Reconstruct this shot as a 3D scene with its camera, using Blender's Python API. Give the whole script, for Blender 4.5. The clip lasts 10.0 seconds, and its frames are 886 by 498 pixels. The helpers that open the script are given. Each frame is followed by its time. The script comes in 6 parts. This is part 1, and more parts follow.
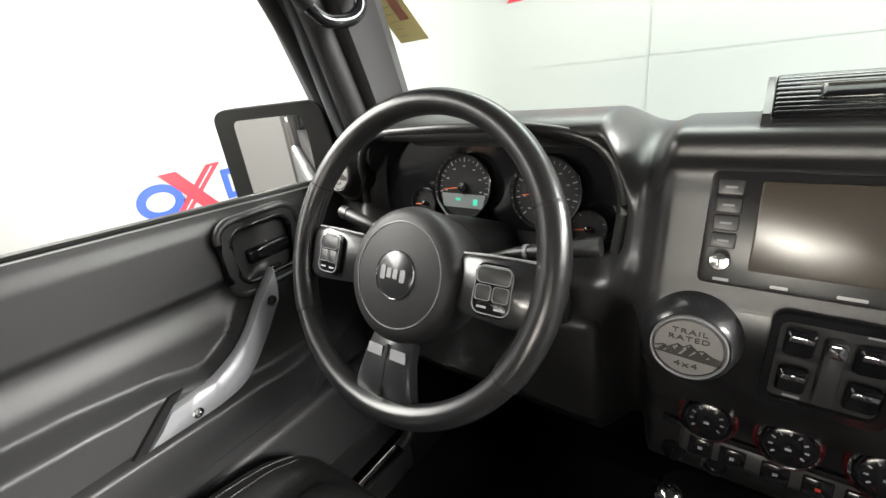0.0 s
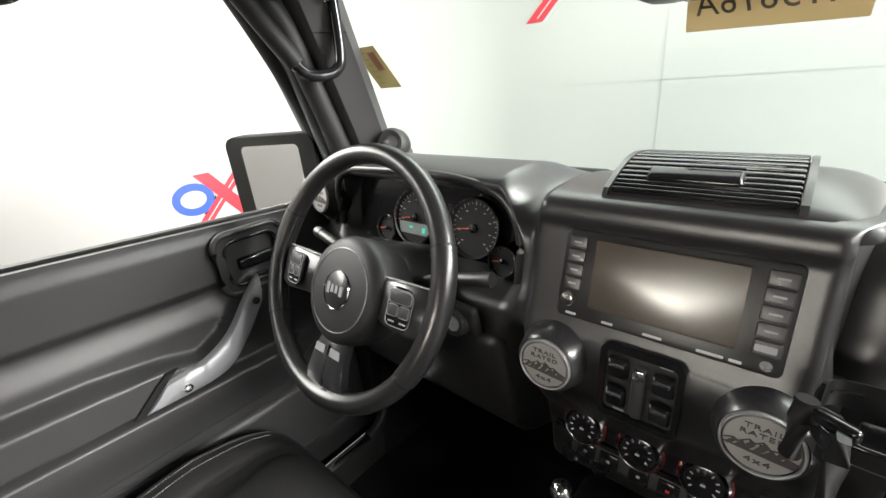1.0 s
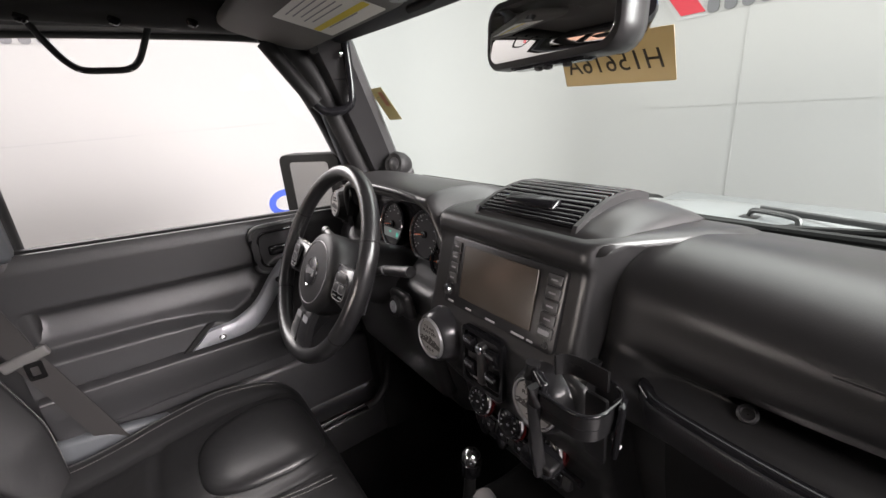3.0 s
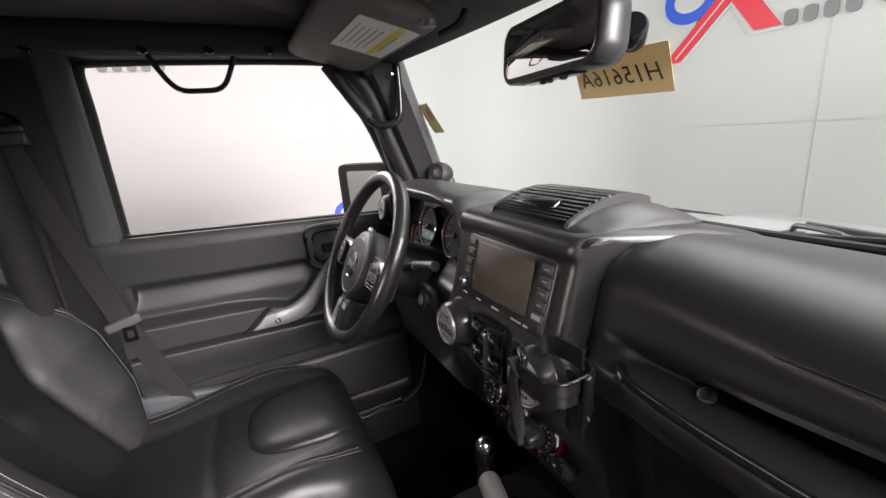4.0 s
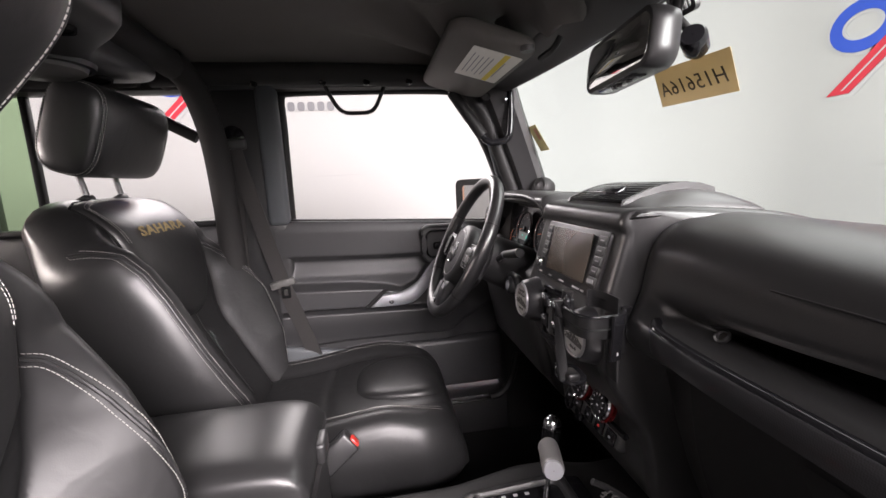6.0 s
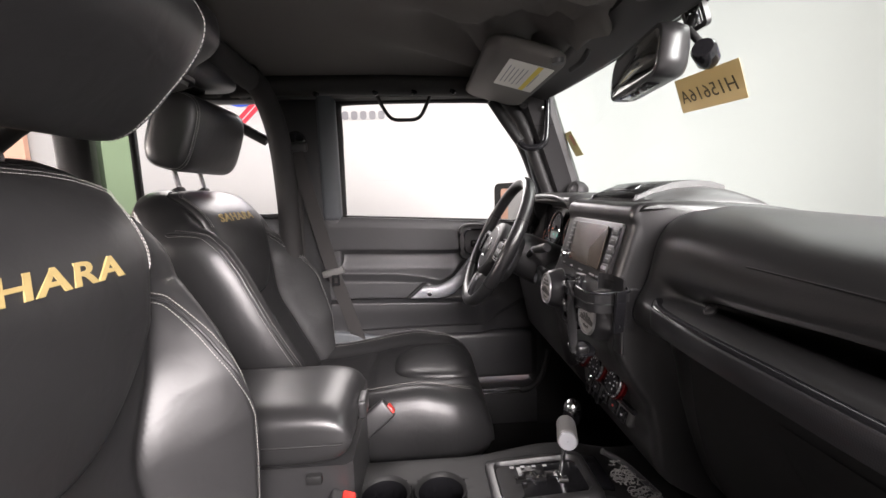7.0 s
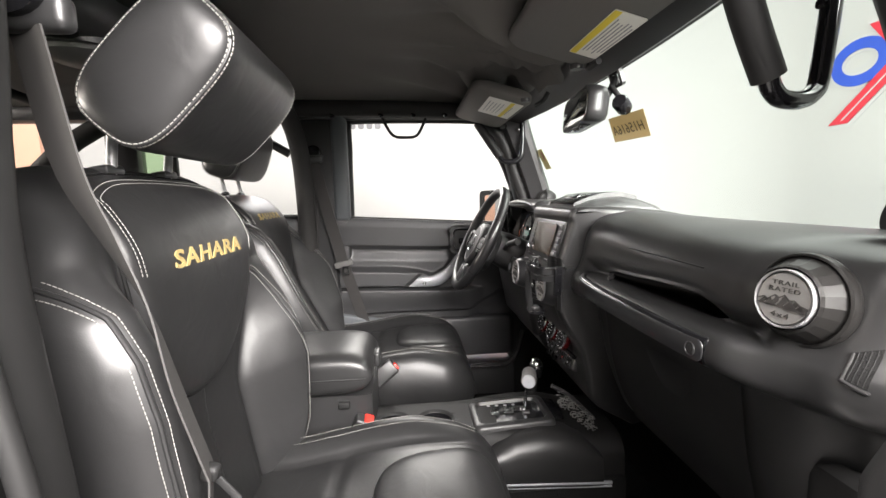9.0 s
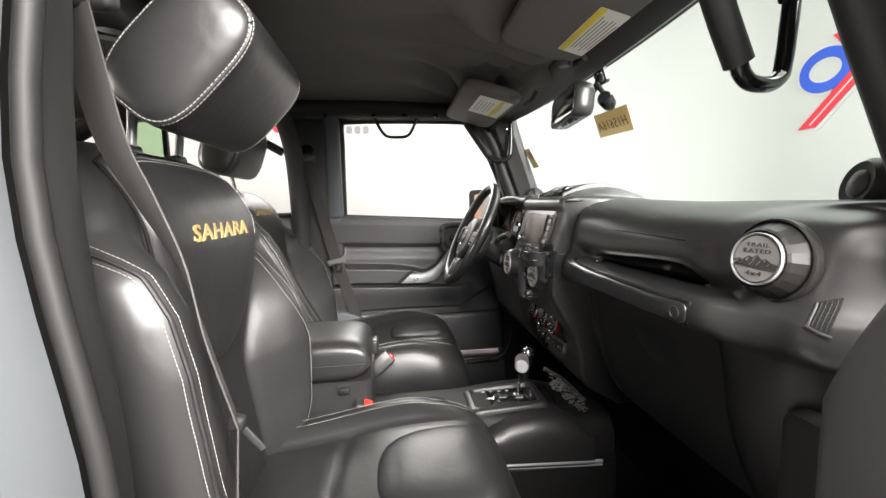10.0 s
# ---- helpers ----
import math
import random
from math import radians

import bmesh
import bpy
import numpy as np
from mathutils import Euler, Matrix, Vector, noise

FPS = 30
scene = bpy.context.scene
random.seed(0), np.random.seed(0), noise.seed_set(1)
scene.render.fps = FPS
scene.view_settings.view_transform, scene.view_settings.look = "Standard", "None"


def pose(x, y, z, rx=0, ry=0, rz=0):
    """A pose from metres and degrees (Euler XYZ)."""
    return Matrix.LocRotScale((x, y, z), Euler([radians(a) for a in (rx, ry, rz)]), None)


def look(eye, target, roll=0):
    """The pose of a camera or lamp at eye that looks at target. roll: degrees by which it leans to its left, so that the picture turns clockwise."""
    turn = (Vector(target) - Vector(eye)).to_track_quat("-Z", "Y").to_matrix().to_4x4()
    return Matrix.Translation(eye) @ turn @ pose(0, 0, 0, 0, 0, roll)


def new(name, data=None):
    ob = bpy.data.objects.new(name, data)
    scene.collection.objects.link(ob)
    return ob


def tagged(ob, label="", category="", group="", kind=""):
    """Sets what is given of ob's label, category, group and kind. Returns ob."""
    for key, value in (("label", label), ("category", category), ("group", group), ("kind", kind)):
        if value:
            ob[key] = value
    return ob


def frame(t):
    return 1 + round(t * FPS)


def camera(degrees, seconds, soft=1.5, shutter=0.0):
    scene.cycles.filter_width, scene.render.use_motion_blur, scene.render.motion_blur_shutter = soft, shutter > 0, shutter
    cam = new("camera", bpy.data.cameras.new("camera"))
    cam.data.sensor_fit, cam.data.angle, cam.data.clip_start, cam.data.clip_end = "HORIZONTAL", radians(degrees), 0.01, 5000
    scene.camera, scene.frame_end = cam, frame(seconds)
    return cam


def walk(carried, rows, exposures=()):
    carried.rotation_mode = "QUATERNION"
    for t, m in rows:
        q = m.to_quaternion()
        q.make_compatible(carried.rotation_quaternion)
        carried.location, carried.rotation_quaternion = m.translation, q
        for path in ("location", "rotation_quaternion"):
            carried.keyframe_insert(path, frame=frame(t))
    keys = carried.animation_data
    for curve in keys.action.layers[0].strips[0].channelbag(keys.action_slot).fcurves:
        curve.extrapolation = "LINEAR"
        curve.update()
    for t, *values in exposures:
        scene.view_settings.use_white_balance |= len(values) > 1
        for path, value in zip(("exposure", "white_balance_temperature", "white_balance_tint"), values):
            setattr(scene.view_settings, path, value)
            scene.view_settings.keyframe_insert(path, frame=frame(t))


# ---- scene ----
cam = camera(93.3, 10.0)
PATH = [
    (0, (-0.068, 0.031, 1.502), (-1.213, 1.475, 0.724), -7.0),
    (0.5, (0.011, 0.026, 1.528), (-1.178, 1.434, 0.75), -5.9),
    (1, (0.096, 0.039, 1.562), (-1.156, 1.405, 0.811), -5.2),
    (1.5, (0.184, 0.05, 1.57), (-1.133, 1.375, 0.855), -4.5),
    (2, (0.228, 0.067, 1.551), (-1.16, 1.332, 0.863), -4.3),
    (3.3, (0.424, 0.117, 1.582), (-1.194, 1.114, 0.958), -5.1),
    (3.5, (0.443, 0.117, 1.577), (-1.209, 1.07, 0.975), -5.0),
    (4, (0.483, 0.13, 1.559), (-1.254, 0.961, 1.016), -4.9),
    (4.5, (0.525, 0.14, 1.533), (-1.284, 0.849, 1.057), -4.6),
    (5, (0.56, 0.141, 1.523), (-1.308, 0.72, 1.105), -4.2),
    (5.5, (0.602, 0.131, 1.496), (-1.314, 0.57, 1.127), -3.6),
    (6, (0.65, 0.132, 1.479), (-1.3, 0.444, 1.159), -2.9),
    (7.5, (0.81, 0.14, 1.449), (-1.171, 0.214, 1.184), -1.6),
    (8, (0.88, 0.123, 1.453), (-1.1, 0.21, 1.183), -1.3),
    (8.5, (0.966, 0.133, 1.464), (-1.014, 0.24, 1.199), -1.3),
    (9, (1.024, 0.107, 1.459), (-0.954, 0.27, 1.209), -1.2),
    (9.5, (1.056, 0.084, 1.447), (-0.92, 0.283, 1.215), -1.3),
    (10, (1.064, 0.077, 1.419), (-0.911, 0.311, 1.206), -1.4),
]
walk(cam, [(t, look(eye, target, roll)) for t, eye, target, roll in PATH], [(0, 0.88, 6500, 9), (1, 0.80, 6500, 9), (2, 0.32, 6500, 15), (3.5, 0.26, 6500, 20), (6, 0.38, 6500, 22), (7.5, 0.64, 6550, 18), (10, 0.72, 6550, 12)])


# ---- light and surroundings ----
world = bpy.data.worlds.new("studio_air")
scene.world = world
world.use_nodes = True
world.node_tree.nodes["Background"].inputs[0].default_value = (1, 1, 1, 1)
world.node_tree.nodes["Background"].inputs[1].default_value = 0.15
scene.view_settings.exposure = 0.0


def area(name, at, target, sx, sy, watts, colour=(1, 0.97, 0.93), spread=180):
    d = bpy.data.lights.new(name, "AREA")
    d.shape, d.size, d.size_y, d.energy, d.color = "RECTANGLE", sx, sy, watts, colour
    d.spread = radians(spread)
    ob = new(name, d)
    ob.matrix_world = look(at, target)
    return ob


area("ceiling_lamp", (-1.75, 0.2, 3.15), (-1.75, 0.21, 0), 1.0, 5.0, 14)
area("ceiling_lamp", (2.4, 0.5, 3.15), (2.3, 0.49, 0), 1.9, 3.8, 140, spread=125)
area("ceiling_lamp", (0.2, 1.45, 3.15), (0.2, 1.46, 0), 3.2, 0.9, 26)
# extra tilted lamp, unseen, added to brighten the seats through the windscreen
area("ceiling_lamp", (0.3, 1.95, 3.1), (0.1, -0.5, 1.1), 3.2, 0.9, 20, spread=100)
area("ceiling_lamp", (0.0, -3.2, 3.15), (0.0, -3.19, 0), 3.0, 1.2, 70)
# unseen panel added at the right to fill the cabin through the open door
area("unseen_fill", (3.25, 0.8, 2.5), (0.0, -0.1, 1.1), 3.4, 1.9, 350, spread=100)
# added fill without a known source, brightens the wheel through the driver's window
area("unseen_fill", (-1.7, -0.3, 2.4), (-0.3, 0.4, 1.2), 2.4, 0.8, 29, spread=110)
# unseen rear lamp, set where the glow on the touch screen points
area("unseen_fill", (0.25, -4.85, 2.2), (-0.1, 0.4, 1.3), 3.2, 1.5, 92, (1, 0.93, 0.84), 75)


# ---- materials ----
def mat(name, colour, rough=0.5, metal=0.0, grain=0.0, size=300.0, vary=0.12, patch=4.0, coat=0.0, spec=0.5, kind="noise", crease=0.0):
    """A surface with fine relief (grain, at that many features a metre) and slow variation of tone and gloss."""
    m = bpy.data.materials.new(name)
    m.use_nodes = True
    n, l = m.node_tree.nodes, m.node_tree.links
    b = n["Principled BSDF"]
    b.inputs["Metallic"].default_value = metal
    b.inputs["Specular IOR Level"].default_value = spec
    b.inputs["Coat Weight"].default_value = coat
    b.inputs["Coat Roughness"].default_value = 0.06
    geo = n.new("ShaderNodeNewGeometry")
    slow = n.new("ShaderNodeTexNoise")
    slow.inputs["Scale"].default_value = patch
    slow.inputs["Detail"].default_value = 4
    l.new(geo.outputs["Position"], slow.inputs["Vector"])
    ramp = n.new("ShaderNodeMix")
    ramp.data_type = "RGBA"
    ramp.inputs["A"].default_value = (*[c * (1 - vary) for c in colour], 1)
    ramp.inputs["B"].default_value = (*[min(1, c * (1 + vary)) for c in colour], 1)
    l.new(slow.outputs["Fac"], ramp.inputs["Factor"])
    l.new(ramp.outputs["Result"], b.inputs["Base Color"])
    span = n.new("ShaderNodeMapRange")
    span.inputs["To Min"].default_value = max(0.02, rough * (1 - 0.6 * vary))
    span.inputs["To Max"].default_value = min(1, rough * (1 + 0.6 * vary))
    l.new(slow.outputs["Fac"], span.inputs["Value"])
    l.new(span.outputs["Result"], b.inputs["Roughness"])
    if grain:
        if kind == "cells":
            fine = n.new("ShaderNodeTexVoronoi")
            out = fine.outputs["Distance"]
        else:
            fine = n.new("ShaderNodeTexNoise")
            fine.inputs["Detail"].default_value = 3
            out = fine.outputs["Fac"]
        fine.inputs["Scale"].default_value = size
        l.new(geo.outputs["Position"], fine.inputs["Vector"])
        bump = n.new("ShaderNodeBump")
        bump.inputs["Strength"].default_value = grain
        bump.inputs["Distance"].default_value = 0.4 / size
        l.new(out, bump.inputs["Height"])
        if crease:
            # soft waves of stretched leather under the fine grain
            wave = n.new("ShaderNodeTexNoise")
            wave.inputs["Scale"].default_value, wave.inputs["Detail"].default_value, wave.inputs["Distortion"].default_value = 22, 2, 1.2
            l.new(geo.outputs["Position"], wave.inputs["Vector"])
            soft = n.new("ShaderNodeBump")
            soft.inputs["Strength"].default_value, soft.inputs["Distance"].default_value = crease, 0.004
            l.new(wave.outputs["Fac"], soft.inputs["Height"])
            l.new(soft.outputs["Normal"], bump.inputs["Normal"])
        l.new(bump.outputs["Normal"], b.inputs["Normal"])
    return m


def carbon():
    m = mat("carbon_weave", (0.02, 0.02, 0.021), 0.30, coat=0.3)
    n, l = m.node_tree.nodes, m.node_tree.links
    check = n.new("ShaderNodeTexChecker")
    check.inputs["Scale"].default_value = 750
    check.inputs["Color1"].default_value = (0.012, 0.012, 0.013, 1)
    check.inputs["Color2"].default_value = (0.026, 0.026, 0.028, 1)
    geo = n.new("ShaderNodeNewGeometry")
    turn = n.new("ShaderNodeMapping")
    turn.inputs["Rotation"].default_value = (0.5, 0.785, 0.3)
    l.new(geo.outputs["Position"], turn.inputs["Vector"])
    l.new(turn.outputs["Vector"], check.inputs["Vector"])
    l.new(check.outputs["Color"], n["Principled BSDF"].inputs["Base Color"])
    return m


def glass(name, tint, gloss):
    m = bpy.data.materials.new(name)
    m.use_nodes = True
    n, l = m.node_tree.nodes, m.node_tree.links
    n.remove(n["Principled BSDF"])
    clear, shine, mix, fres = (n.new("ShaderNodeBsdfTransparent"), n.new("ShaderNodeBsdfGlossy"),
                               n.new("ShaderNodeMixShader"), n.new("ShaderNodeLayerWeight"))
    clear.inputs["Color"].default_value = (*tint, 1)
    shine.inputs["Roughness"].default_value = 0.01
    shine.inputs["Color"].default_value = (gloss, gloss, gloss, 1)
    fres.inputs["Blend"].default_value = 0.5
    power = n.new("ShaderNodeMath")
    power.operation = "POWER"
    power.inputs[1].default_value = 4.0
    span = n.new("ShaderNodeMapRange")
    span.inputs["To Min"].default_value, span.inputs["To Max"].default_value = 0.006, 0.35
    l.new(fres.outputs["Facing"], power.inputs[0])
    l.new(power.outputs[0], span.inputs["Value"])
    l.new(span.outputs["Result"], mix.inputs[0])
    l.new(clear.outputs[0], mix.inputs[1])
    l.new(shine.outputs[0], mix.inputs[2])
    l.new(mix.outputs[0], n["Material Output"].inputs["Surface"])
    return m


def paper(name, colour):
    """Thin paper that lets some of the light behind it through."""
    m = mat(name, colour, 0.8, vary=0.1, patch=30)
    n, l = m.node_tree.nodes, m.node_tree.links
    back, mix = n.new("ShaderNodeBsdfTranslucent"), n.new("ShaderNodeMixShader")
    back.inputs["Color"].default_value = (*colour, 1)
    mix.inputs[0].default_value = 0.42
    l.new(n["Principled BSDF"].outputs[0], mix.inputs[1])
    l.new(back.outputs[0], mix.inputs[2])
    l.new(mix.outputs[0], n["Material Output"].inputs["Surface"])
    return m


def glow(name, colour, power):
    m = mat(name, (0.02, 0.02, 0.02), 0.3)
    b = m.node_tree.nodes["Principled BSDF"]
    b.inputs["Emission Color"].default_value = (*colour, 1)
    b.inputs["Emission Strength"].default_value = power
    return m


LEATHER = mat("black_leather", (0.016, 0.016, 0.0163), 0.38, grain=0.16, size=850, vary=0.25, patch=6, spec=0.55, crease=0.16)
HUBSKIN = mat("hub_vinyl", (0.015, 0.015, 0.0155), 0.50, grain=0.2, size=800, vary=0.15, spec=0.4)
RIM = mat("rim_leather", (0.012, 0.012, 0.0125), 0.30, grain=0.14, size=900, vary=0.25, patch=9, spec=0.6)
SOFT = mat("dash_vinyl", (0.017, 0.017, 0.0172), 0.36, grain=0.18, size=800, vary=0.2, patch=4, spec=0.55)
PLASTIC = mat("black_plastic", (0.021, 0.021, 0.0214), 0.38, grain=0.10, size=900, vary=0.2, spec=0.6)
DOORSKIN = mat("door_plastic", (0.034, 0.034, 0.035), 0.44, grain=0.14, size=800, vary=0.2, spec=0.6)
TRIM = mat("grey_trim", (0.10, 0.098, 0.094), 0.55, grain=0.2, size=700, vary=0.15)
GLOSS = mat("gloss_black", (0.008, 0.008, 0.009), 0.13, vary=0.25, patch=20, spec=0.4)
RUBBER = mat("black_rubber", (0.012, 0.012, 0.012), 0.55, vary=0.2, spec=0.3)
MATT = mat("outdoor_plastic", (0.008, 0.008, 0.008), 0.6, grain=0.1, size=700, vary=0.2, spec=0.15)
CARPET = mat("black_carpet", (0.012, 0.012, 0.012), 0.95, grain=1.0, size=350, vary=0.3, spec=0.1)
CANVAS = mat("black_canvas", (0.125, 0.117, 0.108), 0.78, grain=0.7, size=900, vary=0.25, patch=3)
PADDING = mat("black_padding", (0.018, 0.017, 0.0165), 0.8, grain=0.5, size=900, vary=0.2)
CHROME = mat("chrome", (0.82, 0.82, 0.83), 0.10, metal=1, vary=0.08)
SATIN = mat("satin_silver", (0.40, 0.41, 0.43), 0.42, metal=0.35, grain=0.1, size=900, vary=0.08)
BADGE = mat("brushed_badge", (0.30, 0.295, 0.285), 0.42, metal=0.35, grain=0.15, size=800, vary=0.07)
ENGRAVE = mat("dark_engraving", (0.045, 0.042, 0.04), 0.5)
GREYGRIP = mat("grey_grip", (0.21, 0.205, 0.20), 0.45, grain=0.1, size=500, vary=0.1)
CARBON = carbon()
THREAD = mat("white_thread", (0.27, 0.265, 0.25), 0.75, vary=0.15, patch=60)
GOLD = mat("gold_embroidery", (0.31, 0.235, 0.095), 0.6, grain=0.8, size=1500, vary=0.15, patch=80)
BELT = mat("grey_webbing", (0.034, 0.032, 0.031), 0.75, grain=0.6, size=1200, vary=0.15)
RED = mat("red_button", (0.62, 0.03, 0.02), 0.35, vary=0.1)
STACK = mat("stack_black", (0.010, 0.010, 0.0105), 0.30, grain=0.06, size=900, vary=0.2, spec=0.5)
# warm brown base stands in for the tan glow reflected by the dark screen
SCREEN = mat("screen_glass", (0.050, 0.041, 0.032), 0.24, vary=0.1, spec=0.75)
MIRROR = mat("mirror_silver", (0.9, 0.91, 0.9), 0.01, metal=1, vary=0.02)
PAINT = mat("pale_blue_paint", (0.090, 0.097, 0.103), 0.45, spec=0.3, vary=0.04)
HOODPAINT = mat("white_paint", (0.21, 0.220, 0.224), 0.3, coat=0.7, vary=0.03)
KRAFT = paper("tan_paper", (0.50, 0.425, 0.27))
INK = mat("faded_ink", (0.09, 0.085, 0.07), 0.7)
LABEL = mat("white_label", (0.78, 0.76, 0.70), 0.5, vary=0.04)
YELLOW = mat("yellow_label", (0.75, 0.60, 0.05), 0.5, vary=0.05)
PRINT = mat("grey_print", (0.25, 0.25, 0.26), 0.6)
WHITEPRINT = mat("white_print", (0.36, 0.36, 0.365), 0.5)
REDRING = mat("red_ring", (0.11, 0.008, 0.009), 0.2, metal=0.5, vary=0.1)
NEEDLE = mat("orange_needle", (0.8, 0.15, 0.03), 0.4)
DIAL = mat("dial_face", (0.018, 0.018, 0.019), 0.5, spec=0.12)
LCD = glow("green_display", (0.05, 0.9, 0.6), 0.5)
LCDBACK = mat("display_window", (0.17, 0.19, 0.185), 0.5)
PANE = glass("clear_glass", (0.97, 0.98, 0.97), 0.6)
SCREENGLASS = glass("green_tinted_windscreen", (0.905, 0.962, 0.940), 0.7)
TINTED = glass("tinted_glass", (0.66, 0.78, 0.62), 0.8)
WALL = mat("white_wall", (0.345, 0.343, 0.341), 0.6, grain=0.15, size=60, vary=0.025, patch=0.7)
FLOORWHITE = mat("studio_floor", (0.40, 0.395, 0.39), 0.45, vary=0.06, patch=1.0)
SEAM = mat("wall_seam", (0.322, 0.322, 0.319), 0.7)
LOGORED = mat("decal_red", (0.44, 0.012, 0.028), 0.4, vary=0.04)
LOGOBLUE = mat("decal_blue", (0.012, 0.055, 0.38), 0.4, vary=0.04)
LOGOGREY = mat("decal_grey", (0.11, 0.11, 0.12), 0.4, vary=0.04)
LOGOEDGE = mat("decal_border", (0.375, 0.375, 0.38), 0.5, vary=0.03)
PEACH = mat("peach_wall", (0.62, 0.36, 0.26), 0.7, vary=0.06, patch=1)
RING = mat("pale_ring", (0.26, 0.26, 0.265), 0.38, metal=0.3, vary=0.05)
VENTBLACK = mat("vent_black", (0.013, 0.0125, 0.012), 0.34, vary=0.35, patch=25, spec=0.17)


# ---- mesh tools ----
BASE = {}


def thing(name, at, label, category, group="", kind=""):
    ob = new(name)
    ob.empty_display_size = 0.05
    ob.location = at
    BASE[ob] = Vector(at)
    return tagged(ob, label, category, group, kind)


def mesh_of(name, bm, material, smooth=40):
    me = bpy.data.meshes.new(name)
    bmesh.ops.recalc_face_normals(bm, faces=bm.faces[:])
    bm.to_mesh(me)
    bm.free()
    for p in me.polygons:
        p.use_smooth = True
    me.set_sharp_from_angle(angle=radians(smooth))
    me.materials.append(material)
    return me


def part(name, bm, material, parent, label="", smooth=40, kind=""):
    """Links a bmesh, given in world coordinates, as one mesh under a thing or a part."""
    at = BASE[parent]
    for v in bm.verts:
        v.co -= at
    ob = new(name, mesh_of(name, bm, material, smooth))
    ob.parent = parent
    BASE[ob] = at
    return tagged(ob, label, kind=kind)


def solid(name, bm, material, label, category="", group="", kind="", smooth=40, at=None):
    """A top-level thing of one mesh; its origin lies at the middle of its base."""
    if at is None:
        lo = [min(v.co[i] for v in bm.verts) for i in range(3)]
        hi = [max(v.co[i] for v in bm.verts) for i in range(3)]
        at = ((lo[0] + hi[0]) / 2, (lo[1] + hi[1]) / 2, lo[2])
    at = Vector(at)
    for v in bm.verts:
        v.co -= at
    ob = new(name, mesh_of(name, bm, material, smooth))
    ob.location = at
    BASE[ob] = at
    return tagged(ob, label, category, group, kind)


def pieces(bm):
    """The loose pieces of a bmesh, from left to right, each as one of its own."""
    left, out = set(bm.verts), []
    while left:
        todo = [left.pop()]
        seen = set(todo)
        while todo:
            for e in todo.pop().link_edges:
                for v in e.verts:
                    if v not in seen:
                        seen.add(v)
                        todo.append(v)
        left -= seen
        one, ids = bmesh.new(), {}
        for v in seen:
            ids[v] = one.verts.new(v.co)
        for f in {f for v in seen for f in v.link_faces}:
            one.faces.new([ids[v] for v in f.verts])
        out.append(one)
    bm.free()
    return sorted(out, key=lambda b: min(v.co.x for v in b.verts))


def join(*bms):
    out = bmesh.new()
    for b in bms:
        tmp = bpy.data.meshes.new("tmp")
        b.to_mesh(tmp)
        b.free()
        out.from_mesh(tmp)
        bpy.data.meshes.remove(tmp)
    return out


def moved(bm, m):
    bmesh.ops.transform(bm, matrix=m, verts=bm.verts[:])
    return bm


def box(c, s, bevel=0.0, segs=2, rot=(0, 0, 0)):
    bm = bmesh.new()
    bmesh.ops.create_cube(bm, size=1)
    for v in bm.verts:
        v.co = Vector((v.co.x * s[0], v.co.y * s[1], v.co.z * s[2]))
    if bevel:
        bmesh.ops.bevel(bm, geom=bm.edges[:], offset=min(bevel, 0.49 * min(s)), segments=segs, profile=0.5, affect="EDGES")
    return moved(bm, pose(*c, *rot))


def loft(sections, closed=True, caps=True):
    """A skin over sections, each a list of as many points."""
    bm = bmesh.new()
    rows = [[bm.verts.new(p) for p in s] for s in sections]
    n = len(rows[0])
    for a, b in zip(rows, rows[1:]):
        for i in range(n if closed else n - 1):
            j = (i + 1) % n
            bm.faces.new((a[i], a[j], b[j], b[i]))
    if caps and closed:
        bm.faces.new(rows[0][::-1])
        bm.faces.new(rows[-1])
    return bm


def spline(pts, n):
    """n points on a Catmull-Rom curve through pts."""
    pts = [Vector(p) for p in pts]
    ext = [pts[0] * 2 - pts[1], *pts, pts[-1] * 2 - pts[-2]]
    out = []
    for k in range(n):
        u = k / (n - 1) * (len(pts) - 1)
        i = min(int(u), len(pts) - 2)
        f = u - i
        a, b, c, d = ext[i:i + 4]
        out.append(0.5 * (2 * b + (c - a) * f + (2 * a - 5 * b + 4 * c - d) * f * f + (3 * b - a - 3 * c + d) * f ** 3))
    return out


def tube(pts, r, seg=12, flat=1.0, up=(0, 0, 1), power=2.0):
    """A round or oval bar along points; r may be a list, flat squeezes it across up."""
    pts = [Vector(p) for p in pts]
    rs = r if isinstance(r, (list, tuple)) else [r] * len(pts)
    rows = []
    for i, p in enumerate(pts):
        d = (pts[min(i + 1, len(pts) - 1)] - pts[max(i - 1, 0)]).normalized()
        side = d.cross(Vector(up))
        if side.length < 1e-4:
            side = d.cross(Vector((1, 0, 0)))
        side.normalize()
        top = side.cross(d)
        row = []
        for k in range(seg):
            a = 2 * math.pi * k / seg
            c, s = math.cos(a), math.sin(a)
            c = math.copysign(abs(c) ** (2 / power), c)
            s = math.copysign(abs(s) ** (2 / power), s)
            row.append(p + side * (rs[i] * flat * c) + top * (rs[i] * s))
        rows.append(row)
    return loft(rows)


def lathe(profile, m, seg=40):
    """Turns (radius, height) pairs round z, then poses them by m."""
    rows = [[m @ Vector((max(r, 1e-5) * math.cos(2 * math.pi * k / seg), max(r, 1e-5) * math.sin(2 * math.pi * k / seg), h))
             for k in range(seg)] for r, h in profile]
    return loft(rows, caps=False)


